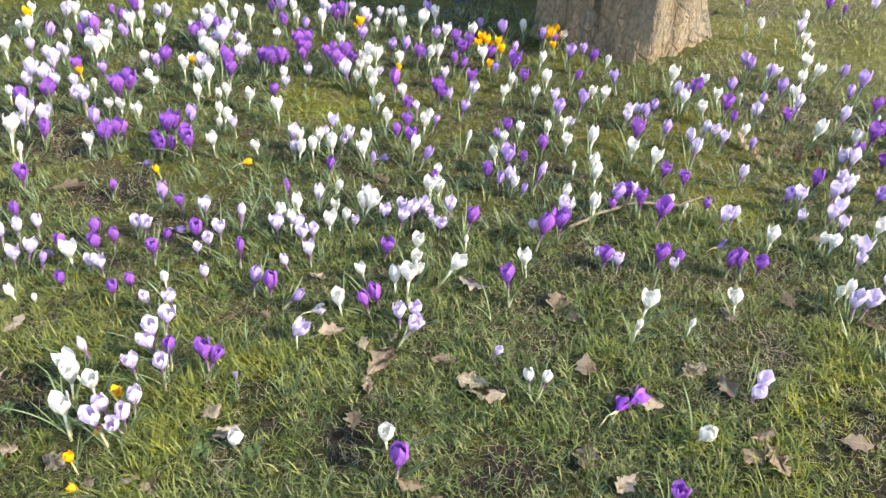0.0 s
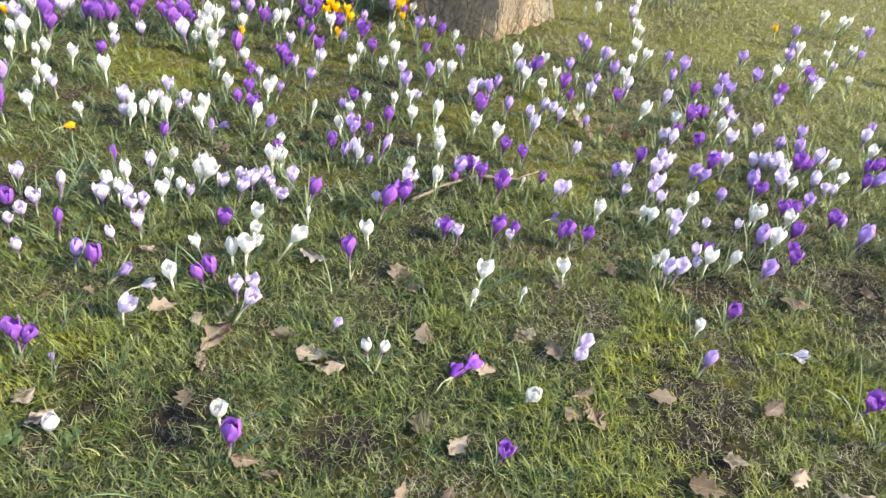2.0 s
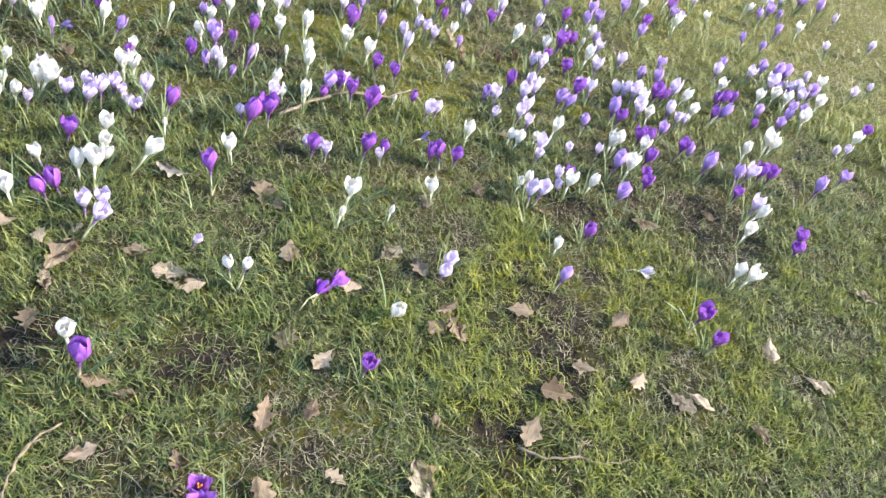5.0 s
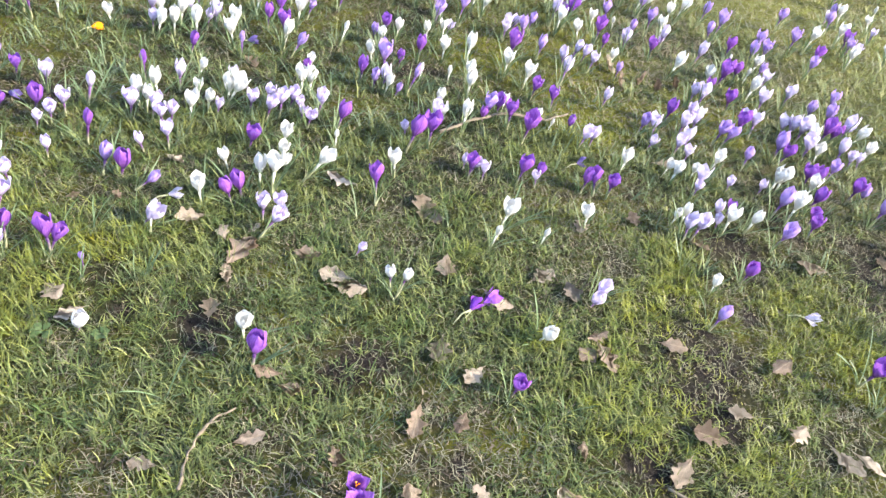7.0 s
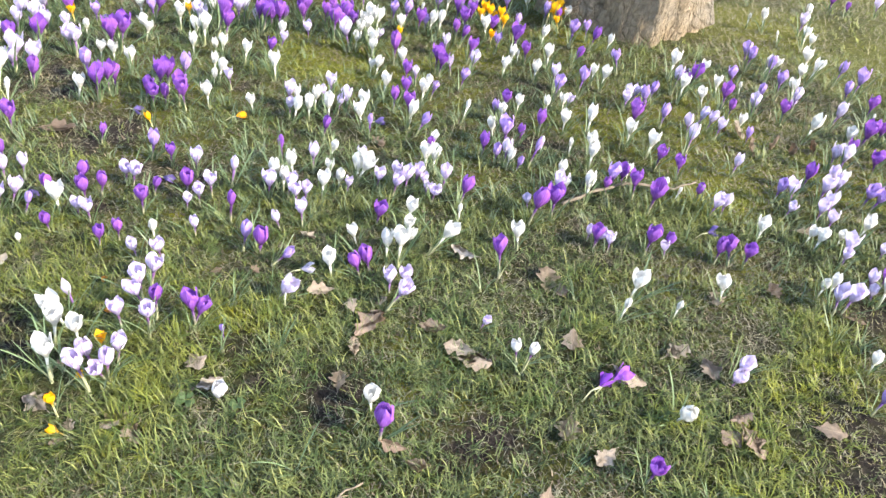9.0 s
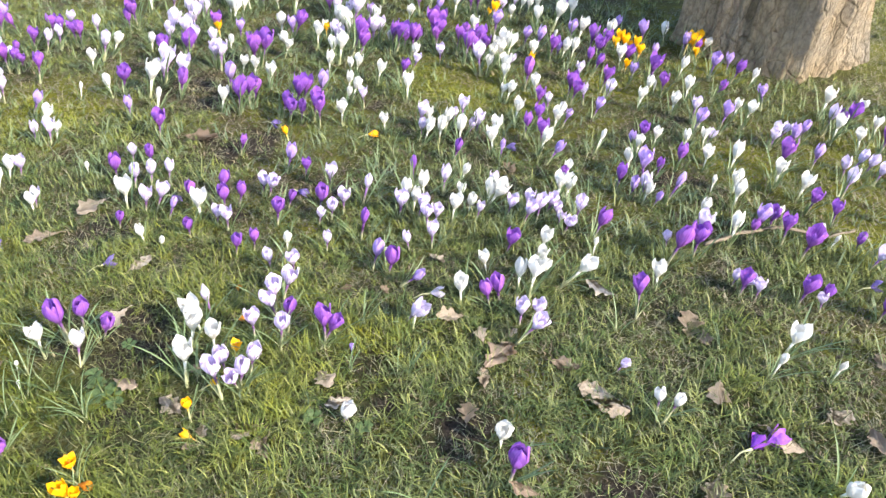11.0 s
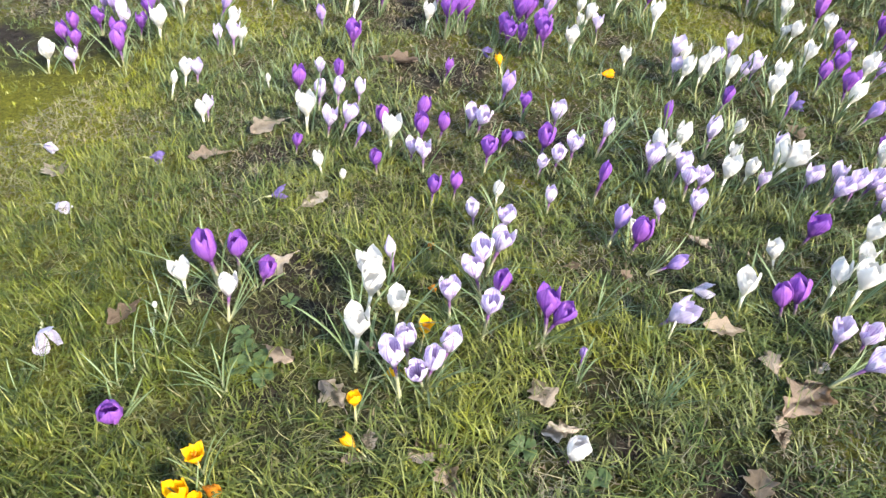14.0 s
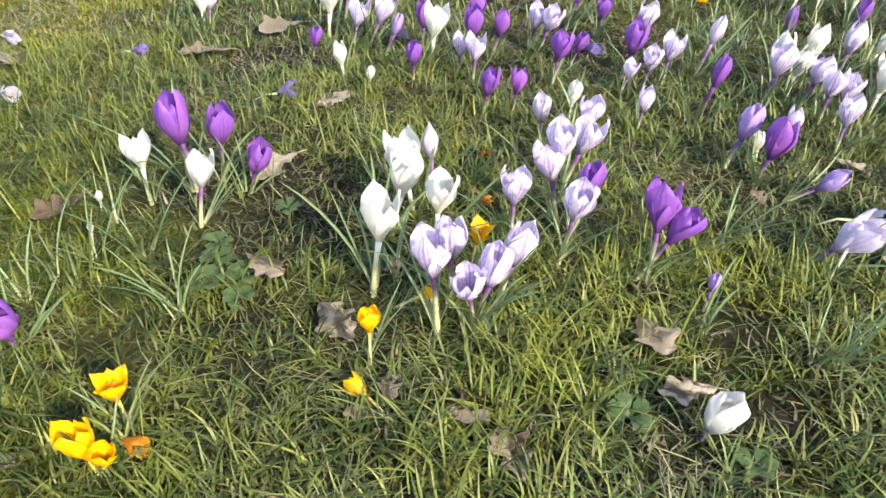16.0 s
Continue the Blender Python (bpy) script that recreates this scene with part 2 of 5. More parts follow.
def bark_material():
    """Flaking bark: upright furrows, cross breaks that part it into plates, tan where flakes have come off, grey where it is old."""
    n = Nodes("bark")
    warp = n.noise(9.0, 4.0, 0.6)
    where = n.add("ShaderNodeVectorMath")
    where.operation = "ADD"
    n.link(n.coords("Object"), where.inputs[0])
    shift = n.add("ShaderNodeCombineXYZ")
    n.link(n.math("MULTIPLY", warp, 0.05), shift.inputs[0])
    n.link(n.math("MULTIPLY", warp, 0.05), shift.inputs[2])
    n.link(shift.outputs[0], where.inputs[1])
    squash = n.add("ShaderNodeMapping", Scale=(1.0, 1.0, 0.42))
    n.link(where.outputs[0], squash.inputs["Vector"])
    plates = n.tree.nodes.new("ShaderNodeTexVoronoi")
    plates.feature = "DISTANCE_TO_EDGE"
    plates.inputs["Scale"].default_value = 38.0
    n.link(squash.outputs["Vector"], plates.inputs["Vector"])
    gap = n.ramp(plates.outputs["Distance"], (0.0, (1, 1, 1)), (0.14, (0, 0, 0)))
    coarse = n.noise(11.0, 6.0, 0.7, stretch=(1.0, 1.0, 0.4))
    fine = n.noise(60.0, 8.0, 0.8, stretch=(1.0, 1.0, 0.7))
    blotch = n.noise(4.0, 4.0, 0.6)
    tan = n.ramp(fine, (0.32, (0.17, 0.125, 0.08)), (0.66, (0.47, 0.365, 0.235)))
    grey = n.ramp(fine, (0.32, (0.13, 0.115, 0.095)), (0.68, (0.34, 0.305, 0.25)))
    colour = n.mix(n.ramp(blotch, (0.48, (0, 0, 0)), (0.66, (0.85, 0.85, 0.85))), tan, grey)
    crack = n.math("MULTIPLY", gap, n.ramp(coarse, (0.35, (1, 1, 1)), (0.62, (0.15, 0.15, 0.15))))
    colour = n.mix(n.math("MULTIPLY", crack, 0.42), colour, (0.10, 0.075, 0.05))
    height = n.math("ADD", n.math("ADD", coarse, n.math("MULTIPLY", fine, 0.55)), n.math("MULTIPLY", gap, -0.3))
    n.bump(height, 1.0, 0.03)
    return n.done(colour, 0.9, 0.0, 0.2)


def dead_leaf_material():
    n = Nodes("dead_oak_leaf")
    uv = n.add("ShaderNodeSeparateXYZ")
    n.link(n.coords("UV"), uv.inputs[0])
    off = n.math("ABSOLUTE", n.math("SUBTRACT", uv.outputs[0], 0.5))
    rib = n.math("SUBTRACT", 1.0, n.math("MULTIPLY", off, 22.0), True)
    slant = n.math("SUBTRACT", n.math("MULTIPLY", uv.outputs[1], 45.0), n.math("MULTIPLY", off, 40.0))
    side = n.math("POWER", n.math("ABSOLUTE", n.math("SINE", slant)), 14.0)
    tone = n.add("ShaderNodeObjectInfo").outputs["Random"]
    brown = n.ramp(tone, (0.0, (0.24, 0.165, 0.115)), (0.3, (0.36, 0.275, 0.20)), (0.65, (0.46, 0.375, 0.285)), (1.0, (0.54, 0.465, 0.375)))
    spots = n.ramp(n.noise(70.0, 5.0, 0.7), (0.35, (0.68, 0.68, 0.68)), (0.65, (1.0, 1.0, 1.0)))
    colour = n.mix(1.0, brown, spots, "MULTIPLY")
    colour = n.mix(n.math("ADD", n.math("MULTIPLY", rib, 0.5), n.math("MULTIPLY", side, 0.12), True), colour, (0.50, 0.40, 0.28))
    n.bump(n.math("ADD", rib, n.noise(200.0)), 0.5, 0.001)
    return n.done(colour, 0.7, 0.12)


def plain_noise_material(name, dark, light, scale, rough=0.8, through=0.0, stretch=None):
    n = Nodes(name)
    fac = n.noise(scale, 5.0, 0.65, stretch=stretch)
    n.bump(fac, 0.5, 0.003)
    return n.done(n.ramp(fac, (0.3, dark), (0.7, light)), rough, through, 0.3)


GROUND, BARK, DEAD_LEAF = ground_material(), bark_material(), dead_leaf_material()
TWIG = plain_noise_material("twig_bark", (0.10, 0.08, 0.06), (0.27, 0.22, 0.16), 60.0)
WEED = plain_noise_material("weed_leaf", (0.045, 0.085, 0.03), (0.12, 0.17, 0.07), 50.0, 0.5, 0.2)
STIGMA = plain_noise_material("stigma", (0.80, 0.22, 0.01), (0.90, 0.34, 0.02), 90.0, 0.6, 0.1)
TARMAC = plain_noise_material("path_gravel", (0.14, 0.13, 0.125), (0.30, 0.28, 0.27), 140.0, 0.9)
LIMP = {
    "mauve": plain_noise_material("limp_petal_mauve", (0.11, 0.08, 0.26), (0.27, 0.20, 0.50), 80.0, 0.6, 0.3),
    "lilac": plain_noise_material("limp_petal_lilac", (0.48, 0.42, 0.60), (0.80, 0.76, 0.86), 80.0, 0.6, 0.35),
    "purple": plain_noise_material("limp_petal_purple", (0.17, 0.035, 0.40), (0.34, 0.10, 0.58), 80.0, 0.5, 0.35),
    "yellow": plain_noise_material("limp_petal_yellow", (0.85, 0.38, 0.005), (0.92, 0.52, 0.01), 80.0, 0.5, 0.35),
    "orange": plain_noise_material("limp_petal_orange", (0.55, 0.16, 0.02), (0.82, 0.36, 0.02), 80.0, 0.6, 0.3),
}


# ---- shared builders ----
rng = random.Random(11)


def mesh_of(name, bm, *materials):
    data = bpy.data.meshes.new(name)
    bm.normal_update()
    bm.to_mesh(data)
    bm.free()
    for m in materials:
        data.materials.append(m)
    data.polygons.foreach_set("use_smooth", [True] * len(data.polygons))
    return data


def part(name, data, parent, at=None, label=""):
    """Links a mesh as a part of a thing or of a part."""
    ob = new(name, data)
    ob.parent = parent
    if at is not None:
        ob.matrix_basis = at
    return tagged(ob, label)


def sheet(bm, rows, uv):
    """Quads between rows of points; u runs across a row, v from row to row."""
    grid = [[bm.verts.new(p) for p in row] for row in rows]
    high, wide = len(grid) - 1, len(grid[0]) - 1
    for i in range(high):
        for j in range(wide):
            face = bm.faces.new((grid[i][j], grid[i][j + 1], grid[i + 1][j + 1], grid[i + 1][j]))
            for loop, (a, b) in zip(face.loops, ((i, j), (i, j + 1), (i + 1, j + 1), (i + 1, j))):
                loop[uv].uv = (b / wide, a / high)


def tube(bm, points, radii, sides=6):
    """A closed tube along points."""
    rings = []
    for i, p in enumerate(points):
        way = (Vector(points[min(i + 1, len(points) - 1)]) - Vector(points[max(i - 1, 0)])).normalized()
        a = way.orthogonal().normalized()
        b = way.cross(a)
        rings.append([bm.verts.new(Vector(p) + radii[i] * (math.cos(t) * a + math.sin(t) * b)) for t in [2 * math.pi * k / sides for k in range(sides)]])
    for low, high in zip(rings, rings[1:]):
        # the rings are matched by the nearest start, so that the tube does not twist
        start = min(range(sides), key=lambda k: (high[k].co - low[0].co).length)
        for k in range(sides):
            bm.faces.new((low[k], low[(k + 1) % sides], high[(start + k + 1) % sides], high[(start + k) % sides]))
    bm.faces.new(list(reversed(rings[0])))
    bm.faces.new(rings[-1])


# ---- ground ----
WAVES = [(rng.uniform(1.2, 9.0), rng.uniform(0, 6.283), rng.uniform(0, 6.283)) for _ in range(14)]


def rise(x, y):
    """The height of the turf: low swells and small bumps."""
    h = 0.0
    for k, turn, shift in WAVES:
        h = h + np.sin(k * (x * math.cos(turn) + y * math.sin(turn)) + shift) * 0.0035 / k
    return h


LATTICE = np.random.default_rng(4).uniform(0, 1, (256, 256))


def cells(x, y, scale):
    """Smooth value noise from 0 to 1 with lumps of 1 / scale metres."""
    u, v = np.asarray(x) * scale + 100.3, np.asarray(y) * scale + 100.7
    i, j = np.floor(u).astype(int), np.floor(v).astype(int)
    a, b = u - i, v - j
    a, b = a * a * (3 - 2 * a), b * b * (3 - 2 * b)
    at = lambda p, q: LATTICE[(i + p) % 256, (j + q) % 256]
    return (at(0, 0) * (1 - a) + at(1, 0) * a) * (1 - b) + (at(0, 1) * (1 - a) + at(1, 1) * a) * b


# thick fresh tufts: x, y, radius
LUSH = [(-0.30, 0.62, 0.08), (-0.20, 0.55, 0.08), (-0.24, 0.70, 0.06), (-0.88, 0.64, 0.06), (-0.77, 0.63, 0.05), (-0.54, 0.74, 0.05), (-0.45, 0.71, 0.07), (-0.62, 0.54, 0.05), (-0.35, 0.70, 0.06), (-0.53, 0.60, 0.05), (-0.35, 0.89, 0.07), (-0.41, 0.69, 0.10), (-0.20, 0.46, 0.06), (-0.34, 0.52, 0.08), (0.44, 0.61, 0.06), (0.57, 0.50, 0.06), (-0.19, 0.84, 0.08), (0.92, 0.73, 0.08), (0.69, 0.78, 0.07), (-0.99, 0.68, 0.07), (-0.29, 0.82, 0.08), (-0.43, 0.69, 0.06), (-1.20, 0.86, 0.12), (0.22, 0.88, 0.22), (0.48, 0.76, 0.20), (0.75, 0.92, 0.25), (0.98, 0.78, 0.18), (0.62, 1.12, 0.15)]


def cover(x, y):
    """How thick the grass stands, 0 to 1: lumps of a third of a metre down to a few centimetres, and the fresh tufts."""
    b = 0.0
    for u, v, r in LUSH:
        b = np.maximum(b, np.exp(-((x - u) ** 2 + (y - v) ** 2) / (1.4 * r * r)))
    return np.clip(0.52 + 0.2 * b + 1.25 * (0.3 * cells(x, y, 3.1) + 0.4 * cells(x + 7, y, 9.0) + 0.3 * cells(x, y + 5, 27.0) - 0.5), 0, 1)


def bed(x, y):
    """Where the crocuses stand thickest and shade the turf, 0 to 1."""
    return np.clip((y - 1.25) / 0.3, 0, 1) * np.clip((2.7 - y) / 0.3, 0, 1) * np.clip((x + 1.3) / 0.5, 0, 1) * np.clip((2.2 - x) / 0.5, 0, 1)


# cushions of short yellow-green moss: x, y, radius
MOSSY = [(-0.35, 2.0, 0.17), (-0.1, 1.97, 0.13), (-0.46, 2.12, 0.13), (0.1, 2.1, 0.14), (0.42, 2.3, 0.13), (1.65, 2.2, 0.25), (2.05, 2.0, 0.22), (1.15, 2.5, 0.25), (-1.45, 1.6, 0.2), (-1.5, 1.0, 0.25), (0.75, 1.75, 0.2), (0.45, 1.72, 0.16), (1.05, 1.5, 0.2), (0.7, 1.4, 0.14)]


def mossiness(x, y):
    b = 0.0
    for u, v, r in MOSSY:
        b = np.maximum(b, np.exp(-((x - u) ** 2 + (y - v) ** 2) / (r * r)))
    return np.clip(1.6 * b - 0.6 * cells(x, y, 14.0), 0, 1)


# bare, muddy spots: x, y, radius
BARE = [(-0.16, 0.73, 0.08), (0.09, 0.655, 0.10), (0.75, 0.70, 0.13), (2.53, 2.05, 0.40), (-0.79, 0.85, 0.07),
        (-0.35, 0.83, 0.05), (-0.29, 0.75, 0.045), (0.71, 0.59, 0.12), (-0.18, 0.75, 0.045), (-0.70, 0.65, 0.04), (-0.775, 0.81, 0.11), (-0.72, 0.785, 0.085), (0.92, 0.98, 0.12),
        (1.25, 0.95, 0.15), (-0.58, 1.36, 0.10), (-0.85, 1.50, 0.14), (-0.75, 1.20, 0.06), (0.55, 0.45, 0.10), (-1.0, 1.1, 0.07)]


def bareness(x, y):
    b = 0.0
    for u, v, r in BARE:
        b = np.maximum(b, np.exp(-((x - u) ** 2 + (y - v) ** 2) / (0.6 * r * r)))
    return b


def spread(low, high, step, far):
    """Even steps from low to high, and ever longer ones out to far."""
    inner = list(np.arange(low, high + step / 2, step))
    out, d = [], step
    while not out or out[-1] < far:
        d *= 1.6
        out.append((out[-1] if out else 0.0) + d)
    return [low - a for a in reversed(out)] + inner + [high + a for a in out]


def build_ground():
    xs, ys = np.array(spread(-2.8, 3.6, 0.025, 400)), np.array(spread(0.0, 3.8, 0.025, 400))
    gx, gy = np.meshgrid(xs, ys)
    near = np.exp(-np.maximum(0, np.hypot(gx, gy - 1.5) - 5.0) / 2.0)
    gz = rise(gx, gy) * near
    verts = np.stack([gx, gy, gz], -1).reshape(-1, 3)
    w = len(xs)
    i = (np.arange(len(ys) - 1)[:, None] * w + np.arange(w - 1)).reshape(-1)
    faces = np.stack([i, i + 1, i + 1 + w, i + w], 1)
    data = bpy.data.meshes.new("ground")
    data.from_pydata(verts.tolist(), [], faces.tolist())
    data.attributes.new("bare", "FLOAT", "POINT").data.foreach_set("value", (np.clip(np.maximum(bareness(gx, gy), 3.0 * (0.42 - cover(gx, gy))) - mossiness(gx, gy), 0, 1) * near).reshape(-1).astype(np.float32))
    data.attributes.new("mossy", "FLOAT", "POINT").data.foreach_set("value", mossiness(gx, gy).reshape(-1).astype(np.float32))
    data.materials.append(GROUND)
    data.polygons.foreach_set("use_smooth", [True] * len(data.polygons))
    return tagged(new("ground", data), "mossy uneven turf with patches of dark bare soil", "ground", kind="structure")


build_ground()


def build_path():
    """A gravel path that passes beyond the lawn."""
    bm = bmesh.new()
    uv = bm.loops.layers.uv.new("UVMap")
    rows = []
    for k in range(41):
        y = -6 + 0.5 * k
        left = 3.29 + 0.03 * math.sin(2.3 * y) + 0.012 * (y - 2.6) ** 2
        rows.append([(left + s * 1.9, y, z) for s, z in ((0, -0.02), (0.02, 0.012), (0.25, 0.022), (0.5, 0.027), (0.75, 0.022), (0.98, 0.012), (1, -0.02))])
    sheet(bm, rows, uv)
    return tagged(new("path", mesh_of("path", bm, TARMAC)), "pale grey gravel path beside the lawn", "path", kind="structure")


build_path()


# ---- tree ----
def build_tree(x, y):
    """The foot of a thick old trunk with furrowed bark, buttress roots, and bare limbs high above."""
    tree = new("tree")
    tree.location = (x, y, 0)
    bm = bmesh.new()
    uv = bm.loops.layers.uv.new("UVMap")
    rows = []
    around = 120
    for i in range(64):
        z = -0.06 + 0.012 * i + 0.0016 * i * i * (0.35 if i < 40 else 0.45)
        row = []
        for j in range(around + 1):
            t = 2 * math.pi * (j % around) / around
            flare = math.exp(-max(z, 0) / 0.16)
            # a sharp buttress that faces the lawn, and rounder ribs round the back
            side = ((t - 4.87 + math.pi) % (2 * math.pi)) - math.pi
            # left of it the face is flat, as far as a blunt corner
            if side > 0:
                nose = 0.078 * math.exp(-((side / 0.40) ** 1.1))
            elif side > -1.6:
                nose = 0.225 / math.cos(side + 0.82) - 0.252
            else:
                nose = 0.064 * math.exp(-((side + 1.6) / 0.4) ** 2)
            nose -= 0.03 * math.exp(-((side + 0.72) / 0.05) ** 2) * (0.4 + 0.6 * math.sin(5 * z + 0.4) ** 2)
            rib = 0.03 * math.cos(3 * t + 0.6) + 0.03 * math.exp(-((((t - 3.4 + math.pi) % (2 * math.pi)) - math.pi) / 0.25) ** 2)
            r = 0.252 - 0.012 * z + nose * (0.95 + 0.1 * flare) + flare * (0.03 + rib) + 0.2 * rib
            c, s = math.cos(t), math.sin(t)
            r += 0.026 * abs(noise.noise((c * 4.5, s * 4.5, z * 0.9))) * 2 - 0.014
            r += 0.016 * noise.noise((c * 8, s * 8, z * 4.0)) + 0.008 * noise.noise((c * 22, s * 22, z * 14)) + 0.02 * noise.noise((c * 2.5, s * 2.5, z * 3.0))
            row.append((r * c, r * s, z))
        rows.append(row)
    rows.append([(0.02 * p[0], 0.02 * p[1], p[2] + 0.02) for p in rows[-1]])
    top = rows[-2][0][2]
    sheet(bm, rows, uv)
    bmesh.ops.remove_doubles(bm, verts=bm.verts, dist=1e-5)
    part("trunk", mesh_of("trunk", bm, BARK), tree)

    def limb(start, way, length, thick, depth, holder):
        bm = bmesh.new()
        points, p, d = [], Vector(start), Vector(way)
        for k in range(7):
            points.append(p.copy())
            d = (d + Vector((rng.uniform(-0.25, 0.25), rng.uniform(-0.25, 0.25), rng.uniform(-0.05, 0.2)))).normalized()
            p = p + d * length / 6
        tube(bm, points, [thick * (1 - 0.12 * k) for k in range(7)], 8)
        here = part("limb" if depth else "branch", mesh_of("limb", bm, BARK), holder)
        if depth:
            for k in (3, 5, 6):
                turn = Vector((rng.uniform(-1, 1), rng.uniform(-1, 1), rng.uniform(0.1, 0.8))).normalized()
                limb(points[k], (d + turn).normalized(), length * 0.62, thick * (1 - 0.12 * k) * 0.7, depth - 1, here)

    for way in ((0.15, 0.5, 1), (-0.35, 0.55, 0.8), (0.5, 0.2, 0.9), (0.0, 0.9, 0.6)):
        limb((0.08 * way[0], 0.08 * way[1], top - 0.12), Vector(way).normalized(), 1.8, 0.13, 1, tree)
    return tagged(tree, "thick old tree trunk with furrowed tan and grey bark", "tree")


build_tree(0.645, 2.59)


# ---- crocuses ----
CUP = 0.043


def petal_rows(tip, width, long, wide, steps, twist=0.0, wave=0.0012):
    """One petal of a cup that stands on the origin. tip: how far the mouth opens, against the cup's belly; steps: along it."""
    rows = []
    for s in steps:
        # a closed flower is a slim egg, an open one a goblet that widens to its mouth
        foot, belly, most, swell = (0.0024, 0.0122, 0.62, 1.1) if tip < 0.6 else (0.0022, 0.0145, 0.76, 1.4)
        if s < most:
            r = foot + (belly - foot) * math.sin(s / most * math.pi / 2) ** swell
        else:
            r = belly * (1 + (tip - 1) * ((s - most) / (1 - most)) ** (2.1 if tip < 0.8 else 1.6))
        z = long * (s - 0.12 * max(0, tip - 1.1) * s * s)
        if s < 0.62:
            half = width * (0.20 + 0.80 * math.sin(s / 0.62 * math.pi / 2))
        else:
            half = width * (1 - 0.93 * ((s - 0.62) / 0.38) ** 2.1)
        row = []
        for j in range(wide + 1):
            v = 2 * j / wide - 1
            a = v * half / max(r, 0.0064) + twist * s
            rr = r * (1 - 0.05 * (1 - abs(v))) + wave * math.sin(7 * s + 3 * v) * s
            row.append((rr * math.cos(a), rr * math.sin(a), z - 0.002 * v * v * s))
        rows.append(row)
    return rows


FINE, COARSE = (0, 0.16, 0.34, 0.52, 0.66, 0.79, 0.90, 0.97, 1), (0, 0.35, 0.68, 0.90, 1)


def petal_mesh(colour, tip, inner, fine=True, long=CUP):
    bm = bmesh.new()
    uv = bm.loops.layers.uv.new("UVMap")
    wide, steps = (4, FINE) if fine else (2, COARSE)
    sheet(bm, petal_rows(tip * (0.93 if inner else 1.0), 0.0106 if inner else 0.0126, long * (0.82 if inner else 1.0), wide, steps, 0.12), uv)
    if inner:
        bmesh.ops.scale(bm, vec=(0.9, 0.9, 1), verts=bm.verts)
    return mesh_of("petal", bm, PETALS[colour])


def whole_flower_mesh(colour, tip, long=CUP):
    """A far flower: its six petals in one mesh."""
    bm = bmesh.new()
    uv = bm.loops.layers.uv.new("UVMap")
    for k in range(6):
        start = len(bm.verts)
        inner = k % 2
        sheet(bm, petal_rows(tip * (0.93 if inner else 1.0), 0.0124, long * (0.82 if inner else 1.0), 2, COARSE, 0.12), uv)
        bm.verts.ensure_lookup_table()
        turn = Matrix.Rotation(k * math.pi / 3, 4, "Z") @ Matrix.Diagonal((0.92 if inner else 1.0, 0.92 if inner else 1.0, 1, 1))
        bmesh.ops.transform(bm, matrix=turn, verts=bm.verts[start:])
    return mesh_of("flower", bm, PETALS[colour])


def leaf_rows(length, width, start, bend, side):
    """A narrow keeled leaf from the origin that rises at start degrees and bends over."""
    rows, p, angle = [], Vector((0.003, 0, 0)), radians(start)
    for i in range(7):
        s = i / 6
        half = width * (0.55 + 0.9 * s) * (1 - s) ** 0.5 if s > 0.3 else width * 0.75
        up = Vector((-math.sin(angle), 0, math.cos(angle)))
        q = p + Vector((0, side * s * s * length, 0))
        rows.append([q + Vector((0, -half, 0)) + up * half * 0.5, q, q + Vector((0, half, 0)) + up * half * 0.5])
        p = p + Vector((math.cos(angle), 0, math.sin(angle))) * length / 6
        angle -= radians(bend) / 6
    return rows


LEAVES = []
for k in range(9):
    bm = bmesh.new()
    uv = bm.loops.layers.uv.new("UVMap")
    sheet(bm, leaf_rows(rng.uniform(0.055, 0.115), rng.uniform(0.0013, 0.0023), rng.uniform(60, 88), rng.uniform(8, 65), rng.uniform(-0.2, 0.2)), uv)
    LEAVES.append(mesh_of("leaf", bm, FOLIAGE))

TUFTS = []
for k in range(5):
    bm = bmesh.new()
    uv = bm.loops.layers.uv.new("UVMap")
    for j in range(rng.randint(9, 13)):
        turn = Matrix.Rotation(rng.uniform(0, 6.283), 3, "Z")
        rows = leaf_rows(rng.uniform(0.05, 0.11), rng.uniform(0.0015, 0.0024), rng.uniform(58, 88), rng.uniform(10, 65), rng.uniform(-0.2, 0.2))
        sheet(bm, [[turn @ q for q in row] for row in rows[::2]], uv)
    TUFTS.append(mesh_of("leaves", bm, FOLIAGE))


def stem_mesh(colour, height, bow):
    bm = bmesh.new()
    points = [(bow * 4 * s * (1 - s), 0, -0.03 + (height + 0.033) * s) for s in (0, 0.2, 0.4, 0.6, 0.8, 1)]
    tube(bm, points, [0.0030, 0.0030, 0.0027, 0.0022, 0.0019, 0.0027], 6)
    return mesh_of("stem", bm, STEMS[colour])


def pistil_mesh():
    bm = bmesh.new()
    for k in range(3):
        a = 2.1 * k
        tube(bm, [(0, 0, 0.004), (0.0008 * math.cos(a), 0.0008 * math.sin(a), 0.018), (0.0035 * math.cos(a), 0.0035 * math.sin(a), 0.027)], [0.0005, 0.0007, 0.0016], 5)
    return mesh_of("pistil", bm, STIGMA)


PISTIL = pistil_mesh()
